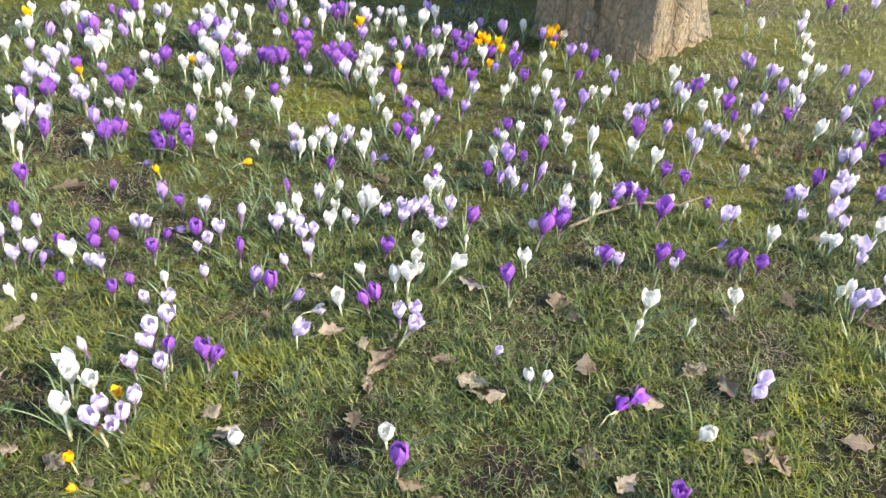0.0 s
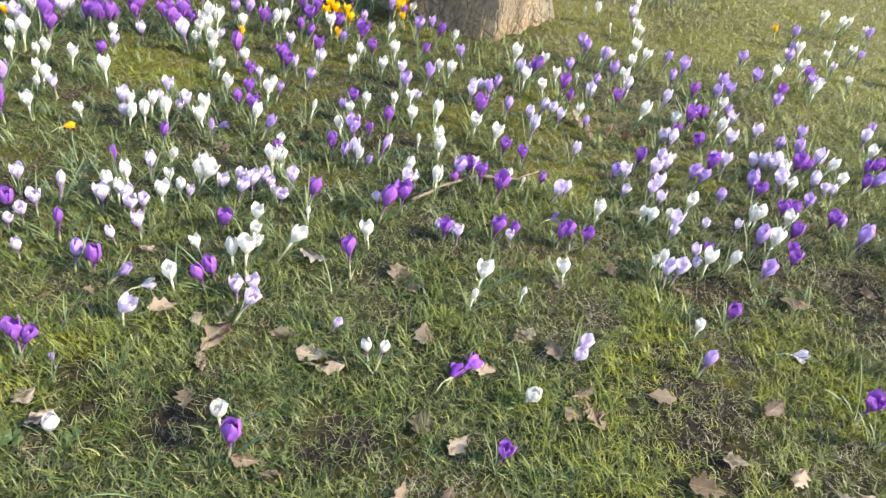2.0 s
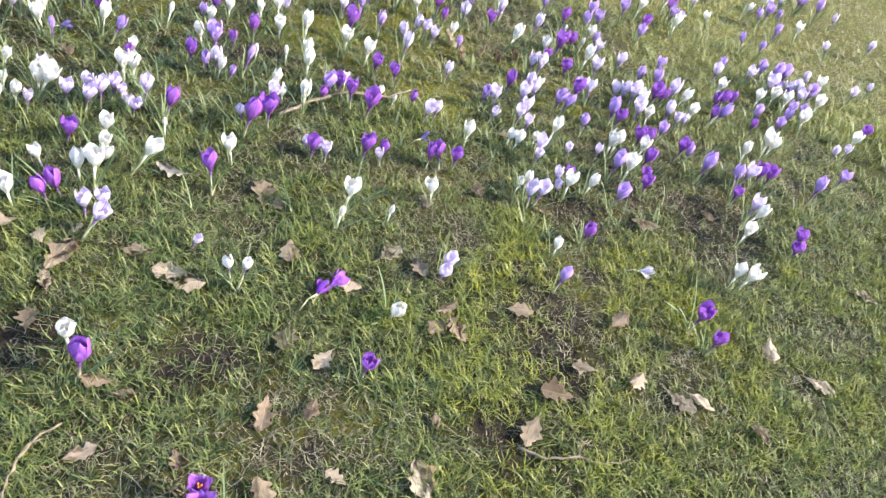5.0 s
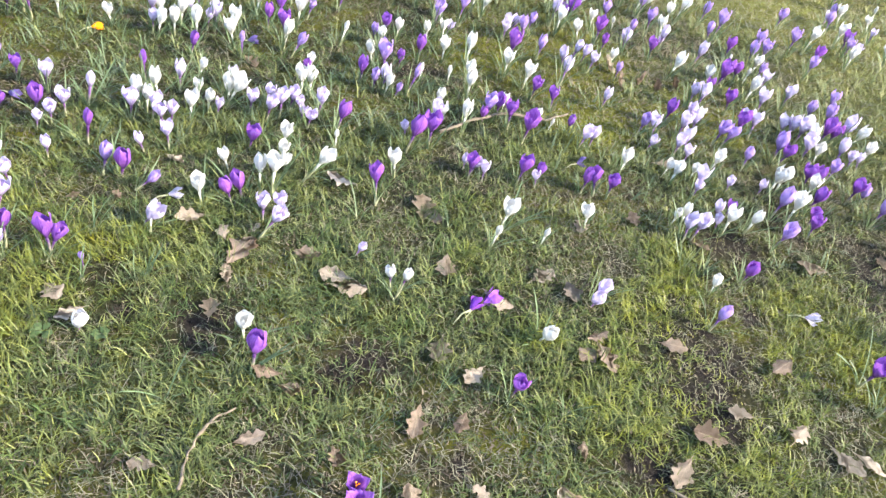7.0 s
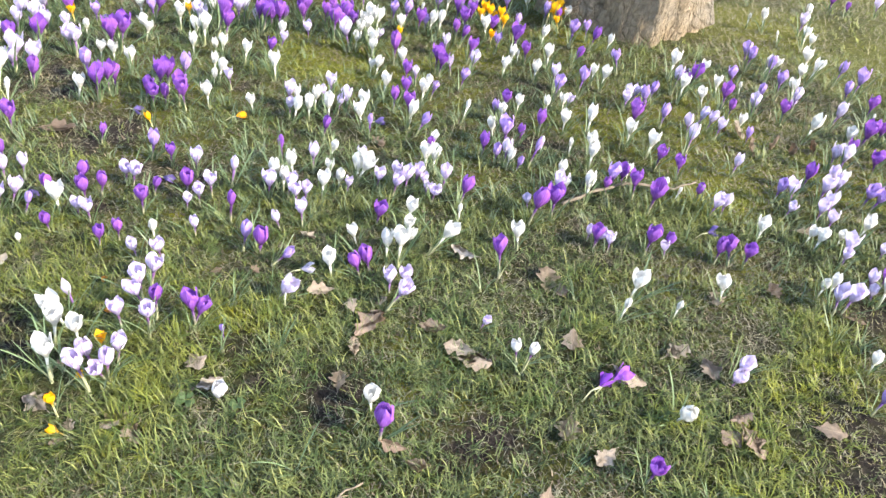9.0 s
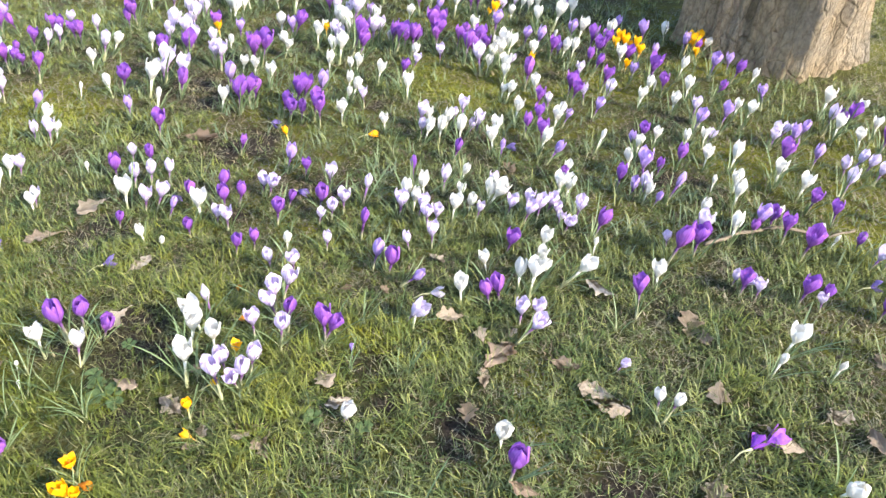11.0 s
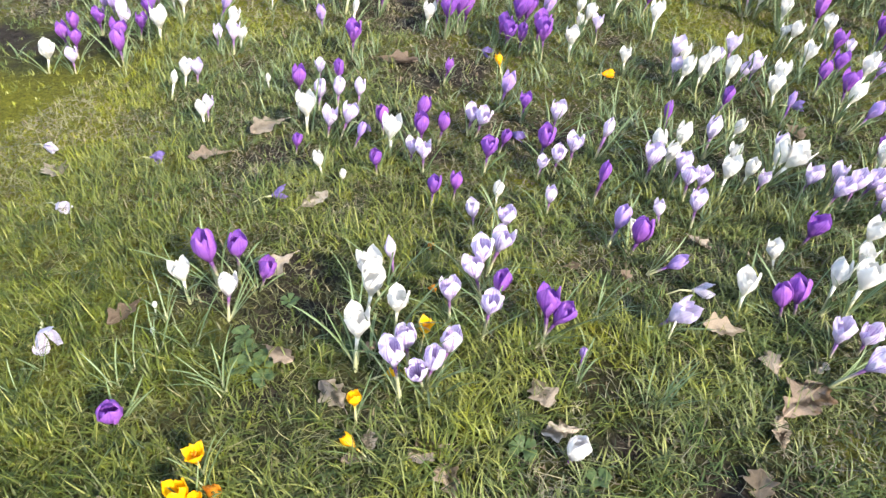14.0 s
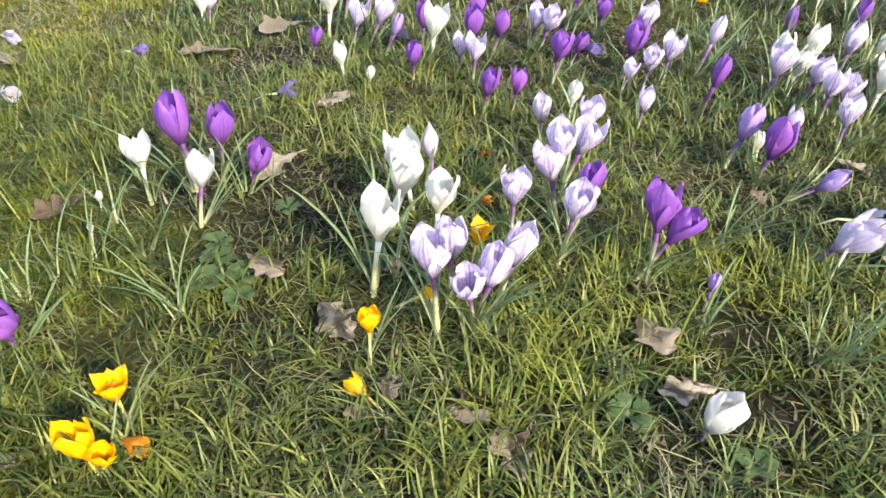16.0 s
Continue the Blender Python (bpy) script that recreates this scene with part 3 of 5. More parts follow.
# how a flower stands: mouth against belly, length of the cup, stem up to the cup
STANCES = {"bud": (0.22, 0.038, 0.052), "closed": (0.50, 0.0435, 0.044), "goblet": (0.68, 0.0440, 0.045), "cup": (0.88, 0.0435, 0.044), "open": (1.4, 0.0405, 0.042)}
WORDS = {"white": "white", "tinged": "purple-footed white", "lilac": "pale lilac", "striped": "lilac-striped white", "mauve": "violet-mauve", "purple": "deep purple", "blue": "dark blue", "yellow": "golden yellow"}
SHAPES = {"bud": "a narrow closed bud", "closed": "nearly closed petals", "goblet": "goblet-shaped petals", "cup": "petals just opening", "open": "wide open petals"}
PROTOTYPES = {}


def crocus(colour, stance, fine):
    """The first plant of its sort; the others are copies of it."""
    tip, long, tall = STANCES[stance]
    plant = new(colour + "_crocus")
    if fine:
        outer, inner = petal_mesh(colour, tip, False, True, long), petal_mesh(colour, tip, True, True, long)
        slim = 0.62 if stance == "bud" else 1.0
        for k in range(6):
            at = Matrix.Translation((0, 0, tall)) @ Matrix.Rotation(k * math.pi / 3, 4, "Z") @ Matrix.Diagonal((slim, slim, 1, 1))
            part("petal", inner if k % 2 else outer, plant, at @ pose(0, 0, 0, 0, rng.uniform(-4, 3), rng.uniform(-6, 6)) @ Matrix.Diagonal((1, rng.uniform(0.94, 1.06), rng.uniform(0.94, 1.05), 1)))
        if tip > 1.2 or (tip > 0.9 and rng.random() < 0.12):
            part("pistil", PISTIL, plant, pose(0, 0, tall), "orange stigma")
    else:
        part("flower", whole_flower_mesh(colour, tip, long), plant, pose(0, 0, tall) @ Matrix.Diagonal((0.62, 0.62, 1, 1)) if stance == "bud" else pose(0, 0, tall))
    part("stem", stem_mesh(colour, tall, rng.uniform(-0.004, 0.004)), plant)
    if fine:
        for k in range(rng.randint(5, 7)):
            part("leaf", rng.choice(LEAVES), plant, pose(0, 0, 0, 0, 0, rng.uniform(0, 360)))
    else:
        part("leaves", rng.choice(TUFTS), plant, pose(0, 0, 0, 0, 0, rng.uniform(0, 360)))
    label = f"{WORDS[colour]} crocus with {SHAPES[stance]} in the turf"
    return tagged(plant, label, "crocus", f"{colour} crocuses on the lawn")


def grow(colour, stances, places, size=1.0):
    """Plants a crocus under each place of a flower head: x, y, x, y ..."""
    for x, y in zip(places[::2], places[1::2]):
        fine = y < 1.34
        stance = rng.choice(stances)
        scale = size * rng.uniform(0.86, 1.12)
        plant_at(colour, stance, fine, x, y, 0.066 * scale, scale, rng.gauss(5 - 5 * x, 7), rng.gauss(0, 7))
        if colour == "purple" and not fine and rng.random() < 0.33:
            # purple ones often flower in twos
            plant_at(colour, rng.choice(("closed", "goblet")), fine, x + rng.choice((-0.02, 0.02)), y + rng.uniform(-0.01, 0.015), 0.058 * scale, scale * 0.9, rng.gauss(0, 12), rng.gauss(0, 7))


def grow_each(colour, stance, rows):
    """Plants a crocus for each x, y of a flower head, its size and the degrees by which it leans towards the sun ..."""
    for x, y, scale, lean in zip(rows[::4], rows[1::4], rows[2::4], rows[3::4]):
        plant_at(colour, stance, y < 1.34, x, y, 0.062 * scale, 1.11 * scale, lean, rng.gauss(0, 5))


def grow_at(colour, stance, x, y, head, scale, lean, nod=0):
    """Plants one crocus whose flower is at the height head and leans by that many degrees; nod: towards the near edge."""
    plant_at(colour, stance, True, x, y, head, scale, lean, nod + rng.gauss(0, 4))


def plant_at(colour, stance, fine, x, y, head, scale, lean_x, lean_y):
    """lean_x, lean_y: degrees towards the sun and away from the lawn's near edge."""
    key = (colour, stance, fine, rng.randrange(4))
    turn = Matrix.Rotation(rng.uniform(0, 6.283), 4, "Z")
    lean = Matrix.Rotation(radians(lean_x), 4, "Y") @ Matrix.Rotation(radians(lean_y), 4, "X")
    top = lean @ Vector((0, 0, 0.066 * scale))
    at = Matrix.Translation((x - top.x, y - top.y, head - top.z)) @ lean @ turn @ Matrix.Diagonal((scale, scale, scale, 1))
    if key in PROTOTYPES:
        copy_thing(PROTOTYPES[key], at)
    else:
        PROTOTYPES[key] = crocus(colour, stance, fine)
        PROTOTYPES[key].matrix_basis = at


def leaf_tufts(places):
    """Crocus leaves that stand without a flower: x, y ..."""
    for x, y in zip(places[::2], places[1::2]):
        tuft = new("crocus_leaf_tuft")
        for k in range(rng.randint(5, 9)):
            part("leaf", rng.choice(LEAVES), tuft, pose(rng.uniform(-0.006, 0.006), rng.uniform(-0.006, 0.006), 0, 0, 0, rng.uniform(0, 360)))
        size = rng.uniform(0.5, 0.85)
        tuft.matrix_basis = pose(x, y, float(rise(x, y)), 0, 0, rng.uniform(0, 360)) @ Matrix.Diagonal((size, size, size, 1))
        tagged(tuft, "tuft of narrow green crocus leaves with pale midribs", "crocus leaves", "leaf tufts in the lawn")


grow("yellow", ("goblet", "cup"), (
    1.837, 2.386
), 0.75)
grow("white", ("closed", "goblet", "goblet", "cup"), (
    0.113, 0.354, 1.21, 0.713, 1.191, 0.733, -0.07, 1.072, -0.099, 1.081, -0.052, 1.108, 1.942, 1.208
), 1.0)
grow("white", ("closed", "goblet", "goblet", "cup"), (
    -1.512, 1.487, -1.566, 1.51, -1.894, 1.611, -1.3, 1.659, -1.709, 1.75
), 1.0)
grow("white", ("closed", "goblet", "goblet", "cup"), (
    -1.676, 1.779, -1.431, 1.803, -1.749, 1.816, 0.735, 1.82, 1.676, 1.852, 0.696, 1.871, 2.239, 1.879, 1.022, 1.891, -2.227, 1.895, 0.472, 1.903,
    0.807, 1.912, 1.844, 1.918, -1.422, 1.931, 1.57, 1.931, 0.446, 1.946, 1.702, 1.985, 0.791, 2.004, 1.093, 2.01, 0.7, 2.013
), 1.0)
grow("white", ("closed", "goblet", "goblet", "cup"), (
    2.113, 2.023, 0.315, 2.025, 1.147, 2.03, 1.014, 2.065, 1.043, 2.074, 1.144, 2.104, 2.26, 2.118, 1.896, 2.128, 1.795, 2.153, 2.376, 2.153,
    0.533, 2.178, 0.317, 2.18, 1.233, 2.283, 1.227, 2.323, 0.414, 2.384, 2.244, 2.401
), 1.0)
grow("white", ("closed", "goblet", "goblet", "cup"), (
    2.153, 2.43, 1.123, 2.454, 2.205, 2.457, 2.083, 2.458, 1.317, 2.539
), 1.0)
grow("white", ("bud",), (
    0.363, 0.936, -0.276, 0.943, 0.465, 0.946, 0.048, 1.22, -1.369, 1.637, 0.343, 1.871, 0.875, 1.908, 0.753, 2.013, 1.984, 2.225, 1.14, 2.35,
    1.081, 2.471
), 0.8)
grow("mauve", ("closed", "goblet"), (
    1.757, 1.042
), 1.04)
grow("mauve", ("closed", "goblet"), (
    -1.647, 1.401, -1.677, 1.409, -1.76, 1.455, -1.913, 1.501, -1.869, 1.507, -1.407, 1.513, -1.177, 1.552, 1.979, 1.746, 1.479, 1.756
), 1.04)
grow("mauve", ("closed", "goblet"), (
    1.919, 1.789, 0.323, 1.805, 0.603, 1.839, 2.112, 1.846, 0.401, 1.866, 1.347, 1.867, 0.926, 1.873, 1.485, 1.901, 1.691, 1.906, 1.194, 1.909,
    0.999, 1.93, 1.245, 1.947, 0.865, 1.963, 2.125, 1.979, 2.169, 1.984, 2.247, 2.006, -1.875, 2.02, 0.522, 2.027, 1.231, 2.038, 1.009, 2.04,
    1.513, 2.054, 2.488, 2.067, 1.718, 2.09, 0.964, 2.096, 2.419, 2.108, 0.957, 2.128
), 1.04)
grow("mauve", ("closed", "goblet"), (
    2.463, 2.128, 0.412, 2.202, 0.466, 2.265, 1.862, 2.299, 2.203, 2.327, 0.34, 2.369, 1.165, 2.716
), 1.04)
grow("lilac", ("closed", "goblet", "cup"), (
    -1.587, 1.37, 2.165, 1.47, -1.556, 1.569, -1.602, 1.621, -1.655, 1.645
), 1.04)
grow("lilac", ("closed", "goblet", "cup"), (
    2.286, 1.769, 0.524, 1.811, 0.55, 1.821, 1.014, 1.835, -1.437, 1.893, 1.721, 1.901, -1.635, 1.902, 0.325, 1.908, 0.687, 1.913, -2.088, 1.94,
    -1.625, 1.94, -1.552, 2.032, -1.662, 2.061
), 1.04)
grow("lilac", ("closed", "goblet", "cup"), (
    1.742, 2.136, 1.248, 2.414, 1.62, 2.646
), 1.04)
grow("purple", ("closed", "goblet", "cup", "cup"), (
    1.028, 0.567, 1.017, 0.618, 0.128, 1.076
), 1.08)
grow("purple", ("closed", "goblet", "cup", "cup"), (
    -1.542, 1.408, -1.612, 1.513, -1.663, 1.535, -1.651, 1.586, -1.709, 1.628, -1.68, 1.645, -1.248, 1.664, -1.547, 1.722
), 1.08)
grow("purple", ("closed", "goblet", "cup", "cup"), (
    -1.671, 1.739, -1.648, 1.756, 1.529, 1.818, 0.802, 1.819, -1.699, 1.832, -1.674, 1.889, 0.737, 1.913, -1.83, 1.915, 1.706, 1.95, -1.594, 1.966,
    -1.674, 1.982, -1.861, 1.986, -1.937, 1.989, 0.416, 2.049, -1.482, 2.136, 0.482, 2.169
), 1.08)
grow("purple", ("closed", "goblet", "cup", "cup"), (
    0.38, 2.358, 1.513, 2.647, 1.458, 2.667
), 1.08)
grow("yellow", ("cup", "open", "goblet"), (
    0.371, 2.332, 0.367, 2.363, 0.402, 2.395, 0.355, 2.396, 0.39, 2.423, 0.367, 2.434
), 1.0)
grow("white", ("bud",), (
    -0.881, 0.662, -0.908, 0.695
), 0.5)
grow("purple", ("open",), (
    -0.004, 0.369, 0.086, 0.388
), 1.0)
grow_each("lilac", "bud", (
    -0.463, 1.309, 1.06, 12
))
grow_each("lilac", "closed", (
    0.899, 1.074, 0.76, -1, 0.972, 1.176, 0.80, -3, 0.331, 1.187, 0.71, -1, -1.001, 1.260, 0.87, 8, -0.973, 1.282, 0.87, 8,
    -0.939, 1.308, 0.92, 10, 1.353, 1.335, 1.06, -3, -1.345, 1.394, 0.83, 6, -0.301, 1.400, 0.82, 5, 1.403, 1.411, 1.09, 8,
    0.163, 1.467, 1.10, 4, 0.741, 1.482, 0.98, 1, 0.652, 1.591, 0.89, 8, 0.660, 1.665, 0.92, -7, 0.718, 1.717, 0.97, 11,
    1.115, 1.767, 1.02, 10
))
grow_each("lilac", "cup", (
    0.797, 1.004, 0.94, -1, 1.451, 1.062, 0.99, 2, 0.887, 1.168, 0.96, 5, -0.544, 1.213, 0.59, 11, -1.273, 1.236, 0.84, 13,
    0.638, 1.297, 0.91, 8, 0.659, 1.306, 0.86, 1, 0.884, 1.306, 0.84, 0, 0.909, 1.325, 0.91, -1, -1.063, 1.357, 0.70, 10,
    0.835, 1.369, 0.85, -6, 1.264, 1.396, 1.03, -5, -1.305, 1.400, 0.96, 8, 1.244, 1.413, 1.03, -3, 1.141, 1.427, 1.07, 0,
    1.820, 1.487, 1.08, -12, 1.211, 1.535, 1.05, -3, 1.010, 1.541, 1.06, 3, 1.316, 1.579, 1.04, 1, 1.280, 1.659, 0.91, 5,
    -0.259, 1.686, 1.02, 6, -0.412, 1.696, 1.06, 9, -0.312, 1.762, 0.84, 5, 0.355, 1.770, 0.71, 11
))
grow_each("lilac", "goblet", (
    1.388, 0.944, 0.99, 4, 0.823, 1.000, 0.89, 5, 0.884, 1.037, 0.65, -7, 0.485, 1.143, 0.62, -8, -1.172, 1.147, 0.95, 10,
    0.878, 1.149, 0.68, 2, 0.371, 1.158, 0.92, 2, 0.353, 1.166, 0.62, 17, 1.056, 1.173, 0.90, -4, -1.551, 1.184, 1.04, 13,
    0.899, 1.278, 1.01, 0, 0.200, 1.292, 0.80, -7, 0.825, 1.314, 0.95, 10, 1.376, 1.318, 0.97, -8, 1.397, 1.318, 0.97, -9,
    1.245, 1.324, 1.00, -8, 0.276, 1.329, 0.93, 13, -1.583, 1.369, 0.97, 21, 0.921, 1.381, 1.07, 6, 0.964, 1.411, 0.96, -4,
    -0.189, 1.421, 0.79, 3, 1.223, 1.424, 1.03, -3, 1.907, 1.432, 1.08, -7, 1.116, 1.440, 0.94, -12
))
grow_each("lilac", "goblet", (
    0.969, 1.452, 0.84, -1, 1.914, 1.470, 1.08, -7, 1.889, 1.478, 1.06, -9, 1.024, 1.524, 1.06, -1, 1.795, 1.555, 1.08, 3,
    1.661, 1.558, 0.97, -7, -0.402, 1.641, 0.83, 10, 0.751, 1.666, 0.81, 6, -0.274, 1.679, 0.78, 13, 0.737, 1.699, 0.89, 6,
    -0.331, 1.729, 0.77, 7, 0.516, 1.789, 0.92, -2, 0.881, 1.797, 0.98, -5, 1.016, 1.846, 0.66, 4, -0.085, 1.879, 0.76, -2
))
grow_each("mauve", "bud", (
    -0.855, 1.156, 0.84, 20, 0.238, 1.471, 1.06, 15, -0.184, 1.565, 0.85, 5
))
grow_each("mauve", "closed", (
    1.639, 1.005, 1.10, 3, 1.407, 1.059, 1.06, -1, 1.321, 1.084, 1.06, 1, 1.063, 1.094, 0.97, 4, 1.324, 1.163, 0.84, -5,
    1.058, 1.276, 0.73, -4, 1.156, 1.313, 1.03, -6, 1.542, 1.328, 1.06, 30, 1.787, 1.338, 1.03, -5, 1.675, 1.344, 1.00, -2,
    1.854, 1.353, 1.05, -18, 1.811, 1.359, 1.11, -2, 0.812, 1.376, 0.97, 1, -0.678, 1.404, 0.91, 13, 0.196, 1.443, 0.62, 17,
    0.138, 1.466, 0.87, 3, 1.394, 1.486, 1.06, -7, 1.866, 1.492, 0.93, -3, 1.351, 1.511, 0.93, -5, 0.106, 1.520, 0.67, 10,
    1.892, 1.549, 1.09, -12, 1.853, 1.581, 1.07, -11, -0.041, 1.592, 0.90, 28, 0.821, 1.644, 0.75, -2
))
grow_each("mauve", "closed", (
    0.143, 1.702, 0.73, 0, 0.608, 1.713, 0.89, 3, 1.303, 1.725, 0.82, 3, 0.569, 1.800, 0.87, -4, 1.302, 1.808, 1.04, -3
))
grow_each("mauve", "goblet", (
    1.022, 0.987, 0.99, 7, 1.286, 1.250, 0.86, 1, 1.731, 1.299, 0.85, -3, 1.041, 1.352, 0.95, 6, 1.019, 1.362, 1.01, -1,
    0.409, 1.377, 0.91, 3, 1.953, 1.444, 1.03, -3, 0.162, 1.546, 1.09, 1, 1.926, 1.550, 1.07, -7, 1.460, 1.578, 0.85, 3,
    1.739, 1.631, 0.76, -4, -0.025, 1.800, 0.67, 15, 1.354, 1.826, 0.93, -3, 0.058, 1.862, 0.82, 13
))
grow_each("purple", "bud", (
    -0.436, 1.176, 1.07, 8, -0.382, 1.423, 0.94, 2
))
grow_each("purple", "closed", (
    0.883, 0.871, 0.96, -6, -0.676, 1.070, 0.78, 9, -0.650, 1.099, 0.83, 6, -0.797, 1.101, 0.72, 8, -0.954, 1.108, 0.72, 13,
    1.170, 1.120, 1.07, 2, 0.600, 1.136, 0.84, 2, 0.499, 1.160, 0.88, 2, 1.214, 1.205, 1.01, 9, -0.766, 1.213, 0.85, 3,
    -0.851, 1.225, 0.97, -1, 0.220, 1.236, 1.06, 11, -0.735, 1.246, 0.97, 12, -1.484, 1.248, 0.97, 6, -0.553, 1.252, 0.92, 8,
    -1.651, 1.253, 1.08, 7, -0.625, 1.262, 0.75, 15, -0.792, 1.270, 0.77, 14, -1.056, 1.273, 0.94, 10, 0.062, 1.291, 0.92, 16,
    1.643, 1.302, 0.83, 4, -1.673, 1.307, 1.05, 12, 1.514, 1.335, 1.06, 3, -1.013, 1.350, 0.86, 5
))
grow_each("purple", "closed", (
    0.617, 1.361, 0.87, 4, 0.395, 1.362, 0.78, 0, 1.564, 1.406, 1.09, -9, 1.642, 1.426, 1.01, -3, 0.902, 1.438, 1.07, 1,
    -0.824, 1.467, 0.74, 12, 0.108, 1.498, 1.00, 4, -0.292, 1.548, 0.88, 10, 0.206, 1.578, 0.78, 2, 0.259, 1.623, 1.06, 2,
    -0.733, 1.651, 0.93, 7, -0.132, 1.716, 0.99, 3, 0.816, 1.786, 0.83, 0
))
grow_each("purple", "goblet", (
    1.410, 0.800, 0.85, -10, 1.446, 0.834, 0.93, -5, 1.368, 0.995, 0.82, -4, 1.118, 1.033, 0.87, -2, 1.513, 1.057, 1.01, -7,
    1.486, 1.065, 1.07, -5, 1.137, 1.069, 0.77, -3, 0.938, 1.089, 0.67, 8, 0.657, 1.125, 0.90, 0, 0.616, 1.135, 0.84, -10,
    0.455, 1.150, 0.87, 9, 0.341, 1.159, 0.91, 3, 1.300, 1.166, 0.97, -2, -0.632, 1.192, 0.88, 9, 1.190, 1.213, 1.01, -8,
    -1.607, 1.246, 0.81, 9, 0.258, 1.259, 1.05, -2, 1.174, 1.295, 0.97, 3, -1.530, 1.297, 1.07, 14, 0.492, 1.297, 1.06, 2,
    -1.635, 1.345, 0.98, 17, 0.460, 1.362, 0.91, -1, -1.537, 1.371, 0.89, 14, -0.634, 1.385, 0.80, 5
))
grow_each("purple", "goblet", (
    0.437, 1.396, 0.80, -2, 1.339, 1.399, 1.08, 3, 1.365, 1.399, 1.07, 3, 1.086, 1.401, 1.05, -1, 1.587, 1.401, 1.07, 6,
    0.589, 1.460, 0.79, -2, -1.052, 1.479, 1.04, 10, 0.550, 1.492, 0.97, 7, -0.026, 1.504, 0.66, 10, 1.102, 1.519, 1.06, -9,
    1.080, 1.600, 0.85, 6, -0.757, 1.631, 0.92, 14, 1.133, 1.639, 1.06, 3, -0.683, 1.641, 1.03, 3, -0.090, 1.668, 1.10, 3,
    0.515, 1.669, 1.08, 8, 1.168, 1.682, 1.06, -4, 1.199, 1.689, 0.97, -6, 0.174, 1.737, 0.95, -1, -0.105, 1.768, 1.01, 2,
    0.960, 1.775, 1.02, -3, 1.235, 1.830, 0.84, 0
))
grow_each("striped", "closed", (
    -0.503, 1.126, 0.69, 3
))
grow_each("striped", "cup", (
    -0.731, 1.148, 0.83, 4, -0.757, 1.158, 0.74, 7, -0.928, 1.178, 0.94, 11, -0.293, 1.187, 0.84, -1, -0.294, 1.264, 0.82, 8,
    -0.204, 1.310, 0.79, 10, -0.026, 1.315, 0.65, 9, -0.136, 1.329, 0.90, 10, -0.035, 1.341, 0.66, 1
))
grow_each("striped", "goblet", (
    -0.901, 1.198, 0.89, 15, -0.523, 1.230, 0.78, 7, -0.315, 1.243, 0.91, 1, -0.506, 1.264, 0.89, 9, -0.377, 1.272, 0.98, 5,
    -0.008, 1.277, 0.83, 8, -0.331, 1.282, 0.88, 9, -0.678, 1.283, 0.87, 21, -0.701, 1.289, 0.88, 11, -0.094, 1.308, 0.89, 15,
    -0.073, 1.334, 0.90, 8, 0.014, 1.345, 0.91, 5, -0.562, 1.350, 0.93, 7, -0.049, 1.350, 0.86, 9, -0.100, 1.355, 0.81, 8
))
grow_each("white", "bud", (
    -1.280, 1.184, 1.06, 16, -1.136, 1.283, 0.80, 10, 0.572, 1.360, 0.80, 11, 0.328, 1.529, 0.84, -1, 0.259, 1.543, 0.84, 1,
    0.071, 1.689, 1.07, 14, 1.244, 1.695, 1.04, 3, 1.231, 1.795, 0.81, 3
))
grow_each("white", "closed", (
    0.804, 0.849, 0.73, -1, 1.394, 0.919, 1.06, 30, 0.977, 1.038, 0.98, 10, 0.794, 1.050, 0.83, 4, 0.814, 1.056, 0.74, 4,
    -0.838, 1.062, 0.51, 11, -0.886, 1.065, 0.70, -1, -0.583, 1.110, 0.75, 6, 1.514, 1.170, 1.06, -6, 0.845, 1.200, 1.08, 10,
    -0.351, 1.312, 1.10, 7, -0.224, 1.321, 1.02, 10, -0.378, 1.327, 1.07, -3, 0.349, 1.341, 0.92, 5, -0.189, 1.350, 0.99, 6,
    -0.344, 1.355, 1.05, 5, 0.537, 1.383, 0.68, 11, 1.442, 1.395, 1.10, 12, 0.292, 1.406, 0.77, 6, -0.258, 1.451, 0.73, 18,
    0.173, 1.456, 0.80, 13, 0.375, 1.478, 0.93, 3, 0.128, 1.589, 0.91, -8, 1.213, 1.596, 1.11, 10
))
grow_each("white", "closed", (
    -0.377, 1.624, 1.07, 14, -0.077, 1.628, 1.06, 14, -0.350, 1.634, 1.10, 5, -0.299, 1.636, 1.10, 4, 0.397, 1.654, 1.13, 4,
    1.011, 1.681, 1.14, 14, -0.340, 1.691, 1.05, 8, 0.287, 1.746, 0.78, -6, -0.043, 1.807, 0.97, 6
))
grow_each("white", "cup", (
    -0.802, 1.170, 1.08, 8, 1.603, 1.194, 1.13, -3, 0.717, 1.221, 0.89, 0, 0.982, 1.275, 0.73, -4, -0.169, 1.346, 1.01, 25,
    -1.476, 1.363, 1.06, 12, -0.257, 1.367, 0.72, 1, 1.805, 1.437, 1.07, -7, 1.630, 1.479, 0.94, 1, 2.065, 1.522, 0.90, -9,
    -0.017, 1.525, 0.72, 0, 0.540, 1.548, 1.00, 5, 0.492, 1.602, 0.89, -1, -0.216, 1.609, 0.98, -3, 0.335, 1.763, 0.80, 1,
    -0.162, 1.792, 0.98, 7
))
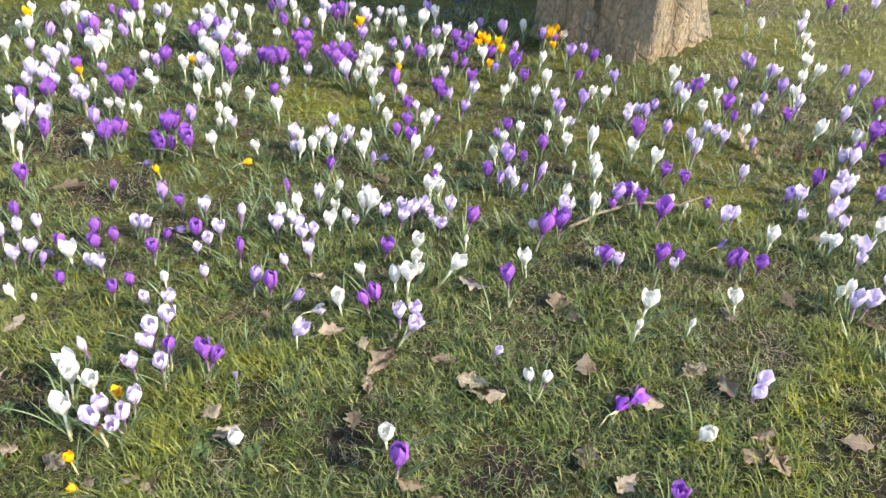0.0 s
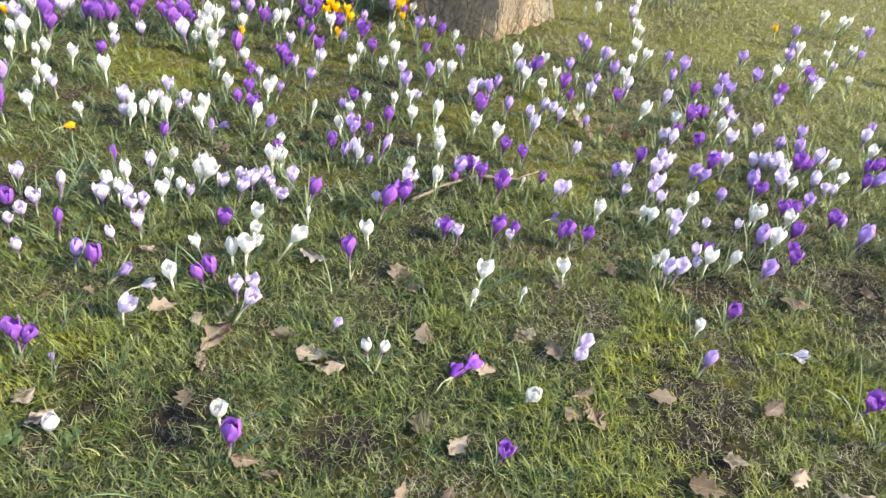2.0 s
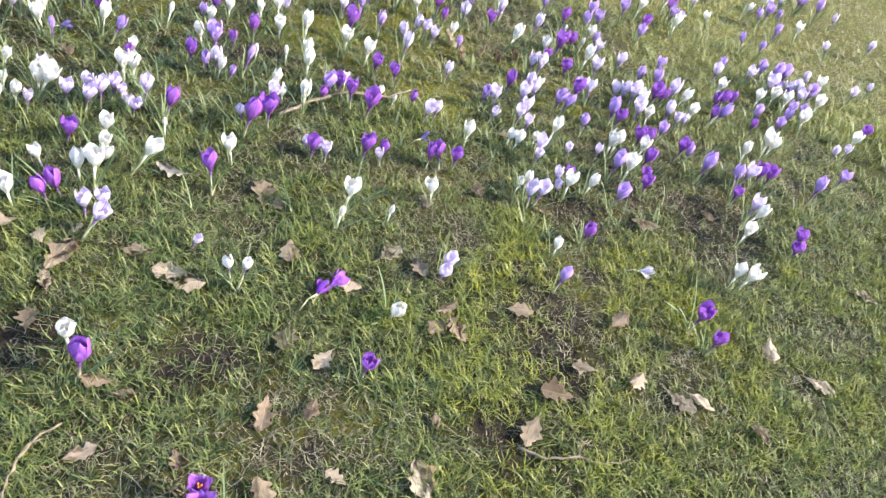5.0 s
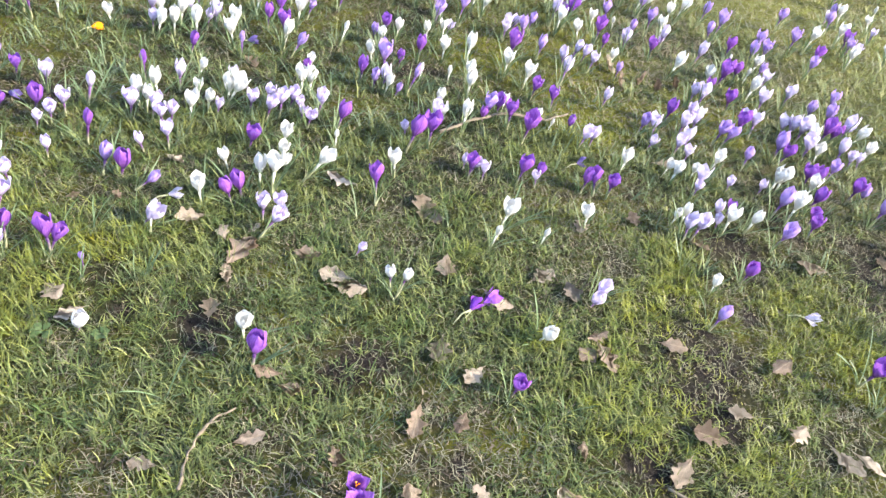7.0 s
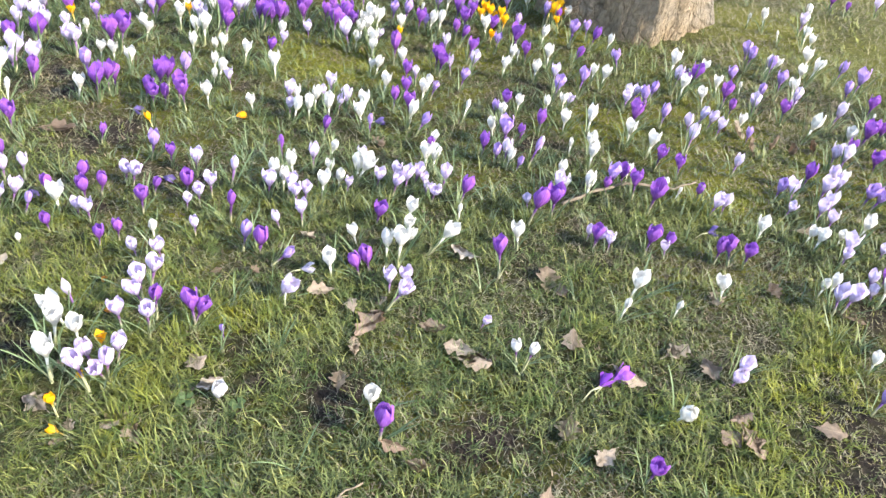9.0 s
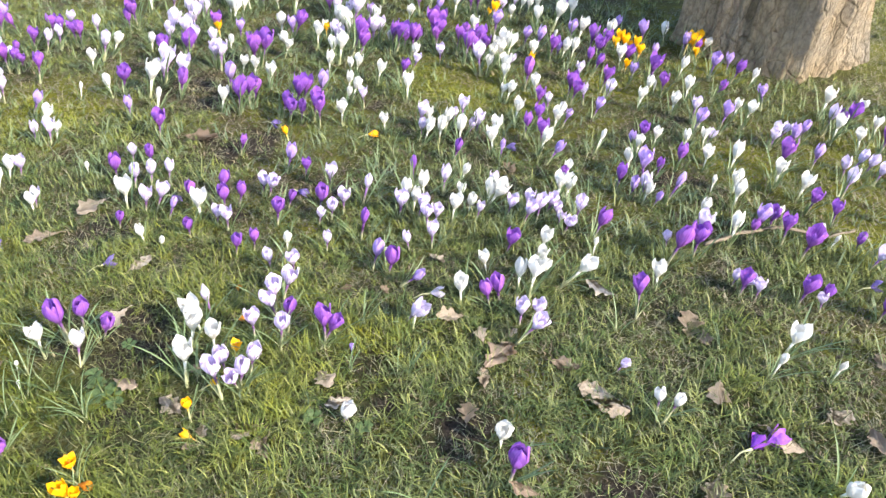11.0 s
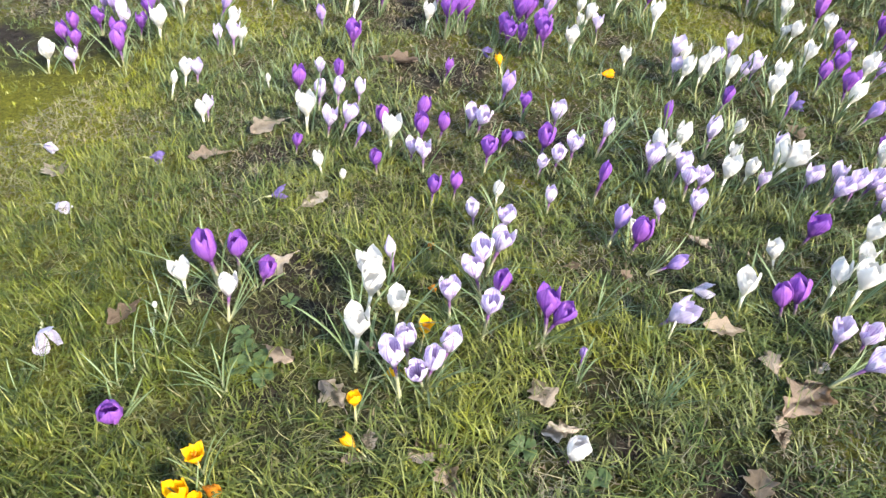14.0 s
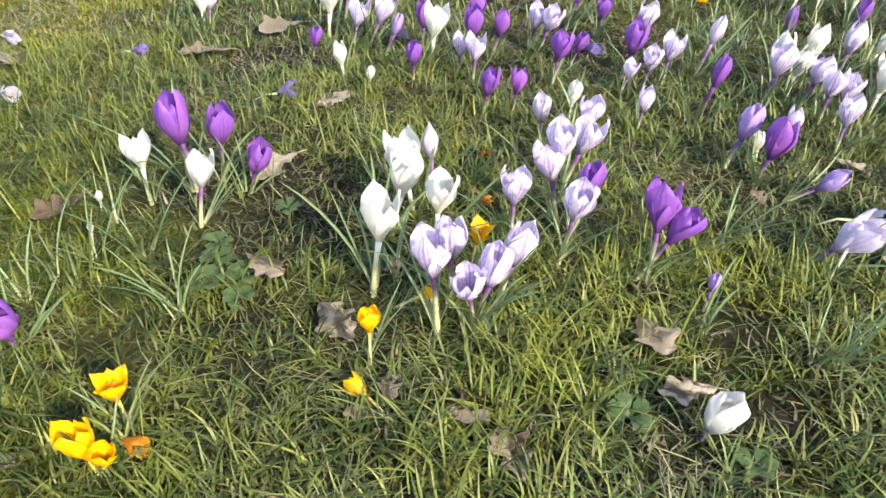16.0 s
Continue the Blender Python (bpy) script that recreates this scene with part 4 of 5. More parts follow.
grow_each("white", "goblet", (
    1.311, 0.862, 0.89, 2, 0.908, 1.032, 0.98, 5, 1.095, 1.086, 1.00, 4, -1.163, 1.114, 0.77, 6, 0.170, 1.143, 0.85, -2,
    -1.593, 1.162, 0.98, 19, -0.973, 1.170, 1.05, 3, 1.185, 1.172, 0.93, 1, 1.104, 1.182, 0.97, 0, 1.094, 1.183, 0.91, 1,
    1.620, 1.188, 0.94, 1, 0.829, 1.215, 0.74, 7, 0.898, 1.217, 0.76, 4, -1.293, 1.227, 0.78, 9, 0.966, 1.251, 0.72, 8,
    -0.260, 1.287, 0.88, 6, 1.821, 1.311, 1.03, -17, 1.277, 1.319, 0.81, 1, 1.441, 1.341, 0.92, -5, 0.299, 1.360, 0.67, -3,
    1.283, 1.377, 0.96, 1, 1.958, 1.402, 1.06, -3, 1.835, 1.415, 1.07, -6, -1.298, 1.416, 0.77, 8
))
grow_each("white", "goblet", (
    -0.034, 1.420, 0.94, 2, -0.013, 1.424, 0.95, 2, 1.744, 1.432, 0.96, -5, 0.461, 1.437, 0.65, 6, 1.313, 1.451, 0.85, -2,
    1.006, 1.462, 0.72, 6, -1.357, 1.467, 0.83, 15, 0.382, 1.543, 0.91, 0, 0.325, 1.643, 0.95, -1, -0.507, 1.645, 0.84, 1,
    1.093, 1.647, 0.93, -5, -0.627, 1.663, 0.98, 2, -0.209, 1.665, 1.01, 0, 0.160, 1.679, 0.71, 3, -0.397, 1.703, 0.84, 1,
    0.823, 1.710, 0.77, -1, 0.209, 1.735, 0.85, 4, 1.298, 1.754, 0.94, 0, -0.055, 1.762, 0.86, 6
))
grow_each("lilac", "closed", (
    -1.107, 2.676, 1.16, 5
))
grow_each("lilac", "cup", (
    -0.601, 1.784, 0.88, 2, -1.195, 1.785, 1.12, 11, -1.185, 1.792, 1.29, 13, -1.140, 1.792, 0.98, 12, -1.154, 1.834, 1.07, 14,
    -1.100, 1.924, 1.17, 9, 0.013, 1.947, 0.83, -6, -1.308, 2.047, 1.10, 10, -1.252, 2.053, 1.34, 6, -1.170, 2.059, 0.99, 4,
    -1.236, 2.076, 0.92, 6, -0.312, 2.078, 1.11, -2, -1.311, 2.084, 1.20, 16, -0.779, 2.165, 1.11, 5, -0.795, 2.169, 1.21, 7,
    -1.291, 2.205, 1.24, 12, -0.677, 2.220, 1.34, 8, -1.346, 2.263, 1.09, 13, -1.287, 2.264, 1.17, 7, -0.774, 2.362, 1.21, 13,
    -0.783, 2.475, 1.34, 21, -0.859, 2.479, 1.28, 17, -0.302, 2.599, 1.18, 9, -1.054, 2.629, 1.28, 16
))
grow_each("lilac", "cup", (
    -1.234, 2.695, 0.81, 11, -0.475, 2.729, 1.06, 6
))
grow_each("lilac", "goblet", (
    -1.078, 1.923, 1.23, 10, 0.087, 1.961, 0.97, 11, -0.500, 2.053, 0.82, 13, -1.243, 2.061, 1.08, 6, -0.001, 2.093, 0.87, 4,
    -0.440, 2.123, 0.98, 0, -0.211, 2.134, 0.75, 16, -1.297, 2.191, 0.96, 5, -0.663, 2.239, 1.29, 6, -0.813, 2.400, 0.96, 6,
    -0.867, 2.427, 1.07, 13, -1.274, 2.442, 1.04, 9, -1.309, 2.550, 1.28, 13, -1.333, 2.562, 1.34, 20, -0.289, 2.612, 0.90, 12,
    -0.437, 2.633, 1.28, 18, -1.442, 2.651, 1.34, 20, -0.249, 2.670, 0.92, 7, -1.185, 2.708, 1.21, 6
))
grow_each("mauve", "closed", (
    -0.986, 1.773, 1.19, 11, -0.718, 1.791, 1.14, 12, -0.071, 2.254, 0.86, 4, -0.135, 2.309, 0.96, 12, 0.240, 2.311, 0.88, 4,
    -1.421, 2.457, 1.16, 16, -0.512, 2.533, 1.05, 11
))
grow_each("mauve", "goblet", (
    0.163, 2.133, 0.82, 7, -1.114, 2.147, 0.84, 6, -0.956, 2.205, 0.91, 1, -0.180, 2.319, 0.97, 6, -0.291, 2.397, 1.08, 8,
    -0.033, 2.402, 1.08, 7, -0.744, 2.423, 0.87, 8, -1.149, 2.443, 1.11, 5, 0.206, 2.446, 1.09, -4, 0.130, 2.549, 0.79, 3,
    -0.625, 2.659, 1.31, 15, -0.065, 2.661, 1.00, -5
))
grow_each("purple", "closed", (
    -1.101, 1.711, 1.06, 15, -0.153, 2.011, 1.11, 0, 0.062, 2.168, 0.96, 19, 0.031, 2.204, 0.98, 4, -0.609, 2.211, 1.04, 10,
    -0.528, 2.219, 1.03, 15, -1.255, 2.455, 1.34, 5, -1.252, 2.458, 1.04, 8, -0.882, 2.460, 1.26, 5, -1.309, 2.464, 1.24, 11,
    -1.238, 2.654, 1.20, 10, -0.672, 2.705, 1.14, 2, -1.301, 2.720, 1.03, 11
))
grow_each("purple", "cup", (
    -0.912, 1.665, 1.27, 8, -0.700, 1.674, 1.16, 12, -0.905, 1.710, 1.17, 4, -0.763, 1.717, 1.14, 12, -0.754, 1.745, 1.02, 9,
    -1.179, 1.920, 1.34, 14, -0.007, 1.931, 1.04, 11, -0.983, 1.945, 1.23, 5, -0.024, 1.965, 1.05, 4, 0.082, 2.045, 1.02, 11,
    -0.683, 2.104, 1.08, 11, 0.221, 2.121, 1.12, 7, -1.199, 2.156, 1.11, 5, -0.357, 2.162, 1.31, 4, -0.578, 2.169, 1.18, 17,
    0.151, 2.235, 0.94, 11, -0.465, 2.241, 1.28, 7, 0.058, 2.267, 1.03, 0, 0.038, 2.350, 1.14, 4, -0.406, 2.589, 1.18, 4,
    -0.381, 2.596, 1.27, 2
))
grow_each("purple", "goblet", (
    -0.782, 1.672, 1.03, 18, -0.892, 1.725, 1.09, 4, -0.108, 1.877, 1.00, 6, -1.261, 1.908, 1.11, 5, -0.958, 1.974, 1.30, 15,
    -0.522, 1.983, 0.93, 12, 0.248, 2.058, 1.02, 0, -0.703, 2.140, 1.32, 18, -0.342, 2.173, 1.00, 3, -0.540, 2.199, 1.09, 6,
    -0.564, 2.199, 1.10, 11, -0.303, 2.205, 1.08, 5, -0.326, 2.210, 1.24, 5, -0.923, 2.211, 1.32, 20, -0.475, 2.232, 1.03, -2,
    -0.394, 2.240, 1.18, 5, -0.088, 2.240, 1.01, 9, -0.498, 2.305, 1.34, 2, -0.386, 2.313, 0.97, 5, 0.082, 2.332, 0.97, 5,
    -0.476, 2.346, 1.34, 14, -0.894, 2.429, 1.25, 4, -0.824, 2.487, 1.26, 12, -0.597, 2.560, 1.17, -4
))
grow_each("purple", "goblet", (
    -1.199, 2.696, 1.21, 9
))
grow_each("striped", "goblet", (
    -1.440, 2.340, 1.04, 10
))
grow_each("white", "bud", (
    -1.125, 1.626, 1.27, 13, 0.224, 2.062, 0.95, -3, -0.082, 2.375, 1.07, 14
))
grow_each("white", "closed", (
    -0.643, 1.795, 0.76, 10, -0.663, 1.869, 0.86, 7, -0.753, 1.967, 0.90, 6, -0.691, 1.975, 0.89, 3, -1.347, 1.998, 0.86, 10,
    0.207, 2.041, 0.81, 3, -1.110, 2.061, 0.76, 10, -0.623, 2.212, 0.90, 0, -0.044, 2.244, 1.17, 14, -0.020, 2.262, 0.88, 9,
    -1.347, 2.431, 1.16, 6, -1.099, 2.450, 0.96, 4, 0.281, 2.479, 1.05, -1, -0.453, 2.560, 1.29, 7, -1.153, 2.633, 1.01, 12,
    -0.799, 2.634, 1.15, 8, -0.564, 2.642, 0.78, 6, -0.193, 2.644, 0.94, 6, -0.166, 2.667, 0.95, 1, -0.217, 2.673, 0.86, 15,
    -0.967, 2.691, 0.92, 0, -0.589, 2.712, 0.98, 5
))
grow_each("white", "cup", (
    -0.961, 1.892, 0.86, 10, -0.215, 1.918, 0.73, 11, -0.588, 1.943, 0.83, 13, -0.225, 2.059, 1.12, 3, -0.743, 2.061, 1.10, 9,
    -0.940, 2.082, 0.99, -15, -0.266, 2.201, 1.11, 2, -0.223, 2.204, 1.26, 11, -0.246, 2.213, 1.27, 7, -0.151, 2.217, 0.97, 1,
    0.126, 2.228, 1.12, -1, -0.778, 2.263, 0.87, 10, -0.863, 2.270, 0.73, 11, -0.794, 2.273, 1.29, 16, -1.180, 2.283, 1.29, 11,
    -1.208, 2.304, 1.29, 14, -0.364, 2.371, 1.04, 2, -1.190, 2.400, 1.16, 3, 0.005, 2.426, 1.13, 11, -0.601, 2.437, 0.92, 7,
    -1.154, 2.527, 1.20, 4, -1.537, 2.532, 1.17, 13, -1.583, 2.556, 0.88, 15, -1.418, 2.663, 1.20, 13
))
grow_each("white", "goblet", (
    -0.960, 1.665, 1.06, 10, -1.186, 1.705, 1.25, 13, -0.629, 1.825, 0.86, 18, -0.890, 1.835, 1.03, 6, -0.487, 1.857, 1.10, 3,
    -0.996, 1.895, 0.93, 15, -0.193, 1.909, 0.85, 15, 0.272, 1.942, 0.93, 2, 0.180, 1.952, 0.93, 3, -0.129, 1.964, 0.99, -6,
    -0.666, 1.980, 0.91, 9, -0.223, 2.022, 0.89, 3, -0.914, 2.057, 0.90, 20, -0.770, 2.062, 1.10, 7, -0.279, 2.085, 0.85, 7,
    -0.517, 2.113, 0.87, 8, -0.275, 2.152, 1.01, 1, -0.850, 2.159, 1.00, 8, -0.252, 2.167, 1.09, 2, -0.999, 2.222, 1.12, 4,
    -0.821, 2.304, 1.29, 9, -0.790, 2.304, 1.05, 7, -1.167, 2.313, 1.29, 8, -1.512, 2.315, 1.27, 10
))
grow_each("white", "goblet", (
    -0.707, 2.362, 1.06, 9, 0.096, 2.418, 1.04, 4, -1.015, 2.442, 1.29, 14, -0.156, 2.502, 0.99, -1, -0.081, 2.511, 1.24, 13,
    -1.244, 2.544, 0.93, 15, -0.253, 2.555, 0.85, 2, -0.949, 2.570, 0.81, 13, -0.875, 2.605, 0.99, 10, -0.038, 2.613, 1.21, 2,
    -0.738, 2.630, 1.29, 7, -0.889, 2.648, 1.28, 4, -0.922, 2.652, 1.01, 11, -1.620, 2.733, 1.04, 12, -0.364, 2.734, 0.90, 20,
    -0.865, 2.742, 0.94, -1
))
grow_each("yellow", "cup", (
    -1.193, 2.151, 0.84, 5, -0.152, 2.181, 0.61, 9, 0.148, 2.199, 0.69, 4, -0.852, 2.247, 0.75, 7, 0.193, 2.303, 0.88, 3,
    0.114, 2.350, 0.73, 1, 0.146, 2.363, 0.90, 2, 0.185, 2.365, 0.82, 6, 0.166, 2.372, 0.90, 8, 0.129, 2.386, 0.83, 2,
    -0.313, 2.545, 0.88, 4, -0.333, 2.577, 0.81, 7, -1.604, 2.665, 1.07, 9
))
grow_at("white", "cup", -0.666, 0.846, 0.067, 1.27, -8, -3)
grow_at("white", "cup", -0.645, 0.822, 0.082, 1.34, 8, -3)
grow_at("white", "cup", -0.597, 0.79, 0.069, 0.8, 6, 0)
grow_at("white", "cup", -0.622, 0.735, 0.069, 0.93, 3, -3)
grow_at("lilac", "bud", -0.665, 0.901, 0.048, 1.1, -4, 0)
grow_at("yellow", "open", -0.555, 0.783, 0.059, 0.6, 9, 0)
grow_at("striped", "closed", -0.512, 0.76, 0.077, 1.02, 11, 0)
grow_at("striped", "closed", -0.563, 0.746, 0.074, 1.02, 3, 0)
grow_at("striped", "closed", -0.517, 0.724, 0.081, 1.02, 8, 2)
grow_at("striped", "goblet", -0.560, 0.708, 0.079, 0.94, -4, -4)
grow_at("striped", "goblet", -0.530, 0.706, 0.070, 0.88, 1, 12)
grow_at("striped", "goblet", -0.55, 0.844, 0.07, 0.94, 1, 0)
grow_at("striped", "goblet", -0.523, 0.961, 0.07, 1.08, 14, 0)
grow_at("striped", "goblet", -0.537, 1.016, 0.067, 0.9, 5, 0)
grow_at("striped", "goblet", -0.534, 0.914, 0.085, 1.06, -0, 0)
grow_at("striped", "goblet", -0.535, 0.888, 0.074, 0.99, -11, 0)
grow_at("striped", "goblet", -0.489, 0.829, 0.08, 0.95, 9, 0)
grow_at("purple", "closed", -0.495, 0.881, 0.066, 0.83, 11, 0)
grow_at("purple", "cup", -0.428, 0.868, 0.060, 0.96, -2, -9)
grow_at("purple", "goblet", -0.410, 0.868, 0.057, 0.9, 24, -8)
grow_at("tinged", "closed", -0.34, 0.708, 0.033, 1.02, 14, 2)
grow_at("purple", "closed", -0.356, 1.084, 0.04, 1.06, 6, 0)
grow_at("white", "closed", -0.375, 1.125, 0.035, 0.74, -8, 0)
grow_at("mauve", "closed", -0.389, 1.096, 0.044, 0.83, 10, 0)
grow_at("lilac", "closed", -0.344, 1.168, 0.039, 0.78, -6, 0)
grow_at("lilac", "closed", -0.598, 1.035, 0.058, 0.97, -3, 0)
grow_at("lilac", "cup", -0.274, 0.949, 0.042, 1.15, 34, 0)
grow_at("white", "cup", -0.207, 1.018, 0.058, 0.98, -3, 0)
grow_at("purple", "closed", -0.158, 1.034, 0.035, 0.87, -15, 0)
grow_at("purple", "closed", -0.139, 1.055, 0.035, 1.01, -8, 0)
grow_at("white", "cup", -0.176, 1.133, 0.039, 0.83, -11, 0)
grow_at("white", "cup", -0.89, 0.736, 0.078, 1.1, 0, 0)
grow_at("purple", "closed", -0.866, 0.767, 0.083, 1.16, 2, 0)
grow_at("purple", "closed", -0.846, 0.801, 0.070, 1.02, 12, 0)
grow_at("purple", "closed", -0.793, 0.795, 0.062, 1.12, 24, 0)
grow_at("tinged", "goblet", -0.815, 0.739, 0.064, 0.9, 6, 0)
grow_at("lilac", "goblet", 0.545, 0.795, 0.052, 1.25, 8)
grow_at("lilac", "goblet", 0.559, 0.812, 0.068, 1.32, 12)
grow_at("yellow", "closed", -0.752, 1.560, 0.030, 0.62, -12)
grow_at("yellow", "open", -0.704, 0.53, 0.046, 0.68, 2, 0)
grow_at("yellow", "cup", -0.697, 0.493, 0.034, 0.82, -8, 0)
grow_at("yellow", "cup", -0.680, 0.495, 0.028, 0.58, 20, 0)
grow_at("white", "goblet", -0.091, 0.704, 0.056, 1.2, 6, 0)
grow_at("purple", "closed", -0.068, 0.644, 0.060, 1.05, 9, 0)
grow_at("tinged", "closed", 0.146, 0.809, 0.068, 0.74, -7, 0)
grow_at("tinged", "closed", 0.177, 0.805, 0.066, 0.74, 14, 0)
grow_at("white", "cup", 0.382, 0.965, 0.085, 0.92, 3, 0)
grow_at("white", "closed", 0.424, 0.699, 0.055, 1.28, 4, 14)
grow_at("white", "goblet", 0.025, 1.107, 0.069, 1.04, 32, 0)
grow_at("white", "cup", -0.058, 1.163, 0.057, 1.04, 7, 0)
grow_at("white", "cup", -0.055, 1.193, 0.068, 1.01, 9, 0)
grow_at("purple", "goblet", -0.124, 1.206, 0.045, 1.1, 11, 0)
grow_at("striped", "goblet", -0.056, 1.004, 0.044, 0.94, 2, 0)
grow_at("striped", "goblet", -0.054, 0.936, 0.067, 1.04, 27, 0)
grow_at("lilac", "goblet", -0.087, 0.998, 0.035, 0.87, -1, 0)
grow_at("white", "goblet", 0.568, 1.013, 0.055, 0.92, -10, 0)
grow_at("purple", "goblet", 0.351, 0.595, 0.05, 0.96, 6, 8)
grow_at("purple", "open", 0.086, 0.423, 0.055, 0.87, 4, 0)
grow_at("purple", "closed", -0.826, 0.536, 0.036, 0.92, 22, 6)
grow_at("yellow", "closed", -0.569, 0.719, 0.036, 0.55, 45, 0)
grow_at("yellow", "goblet", -0.583, 0.655, 0.053, 0.58, 4, 0)
grow_at("mauve", "closed", -0.293, 1.057, 0.035, 0.85, 45, 0)
grow_at("yellow", "cup", -0.600, 0.632, 0.022, 0.85, -72, -12)
grow_at("lilac", "goblet", 0.105, 0.897, 0.046, 0.85, 20, 0)
grow_at("mauve", "closed", 0.777, 0.757, 0.042, 0.78, 10, 0)
grow_at("mauve", "bud", -0.372, 0.843, 0.030, 0.6, 2, 0)

leaf_tufts((-0.486, 1.483, -0.467, 1.564, -0.367, 0.867, -0.27, 0.839, -0.556, 1.537, -0.27, 1.508, 0.095, 1.005, 0.282, 0.996, -0.965, 2.396, 0.847, 1.122, -1.139, 1.786, -0.7, 1.685, -0.907, 1.702, -0.215, 1.999, -0.866, 0.645, -0.833, 0.67, -0.749, 0.629, -0.703, 0.728, -0.367, 0.813, -0.285, 0.821, -0.521, 0.714, -0.877, 0.583, -0.532, 0.841, -0.5, 0.856, -0.616, 0.746, -0.376, 0.928, -0.268, 0.824, -0.192, 0.583, 0.226, 0.608, 0.337, 0.582, 0.431, 0.566, 0.112, 0.536, -0.5, 1.455, 1.029, 0.58, 0.16, 0.798, -0.977, 0.565, -0.973, 0.523, -0.762, 0.64, -0.876, 0.611, -0.269, 0.832, -0.9, 0.697))
grow("blue", ("goblet", "closed"), (0.045, 2.78, 0.075, 2.80, 0.055, 2.82))

# the drift thins out beyond the nearest rows, towards the path
for k in range(46):
    sx, sy = rng.uniform(1.75, 2.95), rng.uniform(0.55, 2.3)
    if sx + 0.5 * sy > 2.35 and rng.random() < 1.6 - 0.5 * sx:
        grow(rng.choice(("white", "lilac", "lilac", "mauve", "mauve", "purple")), ("closed", "goblet"), (sx, sy), 0.95)


# ---- limp flowers that lie on the turf ----
def limp_crocus(x, y, colour, words, size=1.0, turn=None):
    flower = new("fallen_crocus")
    flower.matrix_basis = pose(x, y, 0.008 + float(rise(x, y)), 0, 0, rng.uniform(-40, 40) if turn is None else turn) @ Matrix.Diagonal((size, size, size, 1))
    for k in range(4):
        bm = bmesh.new()
        uv = bm.loops.layers.uv.new("UVMap")
        sheet(bm, petal_rows(rng.uniform(0.5, 1.3), 0.010, 0.040, 4, FINE, rng.uniform(-0.8, 0.8)), uv)
        part("petal", mesh_of("petal", bm, LIMP[colour]), flower, pose(0, 0, 0.008, 90 + rng.uniform(-14, 8), rng.uniform(-25, 25), 90 + rng.uniform(-14, 14)) @ Matrix.Rotation(k * 1.57, 4, "Z"))
    bm = bmesh.new()
    tube(bm, [(0, 0, 0.006), (-0.02, 0.004, 0.004), (-0.045, 0.0, -0.004)], [0.0024, 0.0016, 0.0014], 6)
    part("stem", mesh_of("stem", bm, STEMS["lilac"]), flower)
    return tagged(flower, words, "crocus")


limp_crocus(-1.125, 2.196, "mauve", "wilted dark violet crocus flower lying in the turf", 0.68)
limp_crocus(-0.902, 1.23, "mauve", "wilted dark violet crocus flower lying in the turf", 0.68)
limp_crocus(-0.814, 1.62, "mauve", "wilted dark violet crocus flower lying in the turf", 0.68)
limp_crocus(-0.636, 1.32, "mauve", "wilted dark violet crocus flower lying in the turf", 0.68)
limp_crocus(-0.179, 1.634, "mauve", "wilted dark violet crocus flower lying in the turf", 0.68)
limp_crocus(0.608, 1.231, "mauve", "wilted dark violet crocus flower lying in the turf", 0.68)
limp_crocus(-1.18, 0.984, "mauve", "wilted dark violet crocus flower lying in the turf", 0.68)
limp_crocus(-0.921, 0.975, "mauve", "wilted dark violet crocus flower lying in the turf", 0.68, 40)
limp_crocus(-0.268, 1.032, "lilac", "limp pale lilac crocus flower fallen on the grass", 0.75)
limp_crocus(-1.38, 0.937, "lilac", "limp pale lilac crocus flower fallen on the grass", 0.75)
limp_crocus(-1.021, 0.607, "lilac", "limp pale lilac crocus flower fallen on the grass", 1.05)
limp_crocus(-1.221, 0.817, "lilac", "limp pale lilac crocus flower fallen on the grass", 0.75)
limp_crocus(0.989, 0.789, "lilac", "limp pale lilac crocus flower fallen on the grass", 0.75)
limp_crocus(0.321, 0.788, "purple", "limp bright purple crocus flower lying over on the turf", 0.95, 38)
limp_crocus(0.296, 0.772, "purple", "limp bright purple crocus flower lying over on the turf", 0.95, 38)
limp_crocus(-0.545, 1.62, "yellow", "flattened yellow crocus flower lying among the leaves", 0.7)
limp_crocus(-0.690, 0.516, "orange", "withered orange crocus flower lying in the grass", 0.55)
limp_crocus(-0.602, 0.886, "orange", "withered orange crocus flower lying in the grass", 0.32)
limp_crocus(-0.642, 0.973, "orange", "withered orange crocus flower lying in the grass", 0.32)


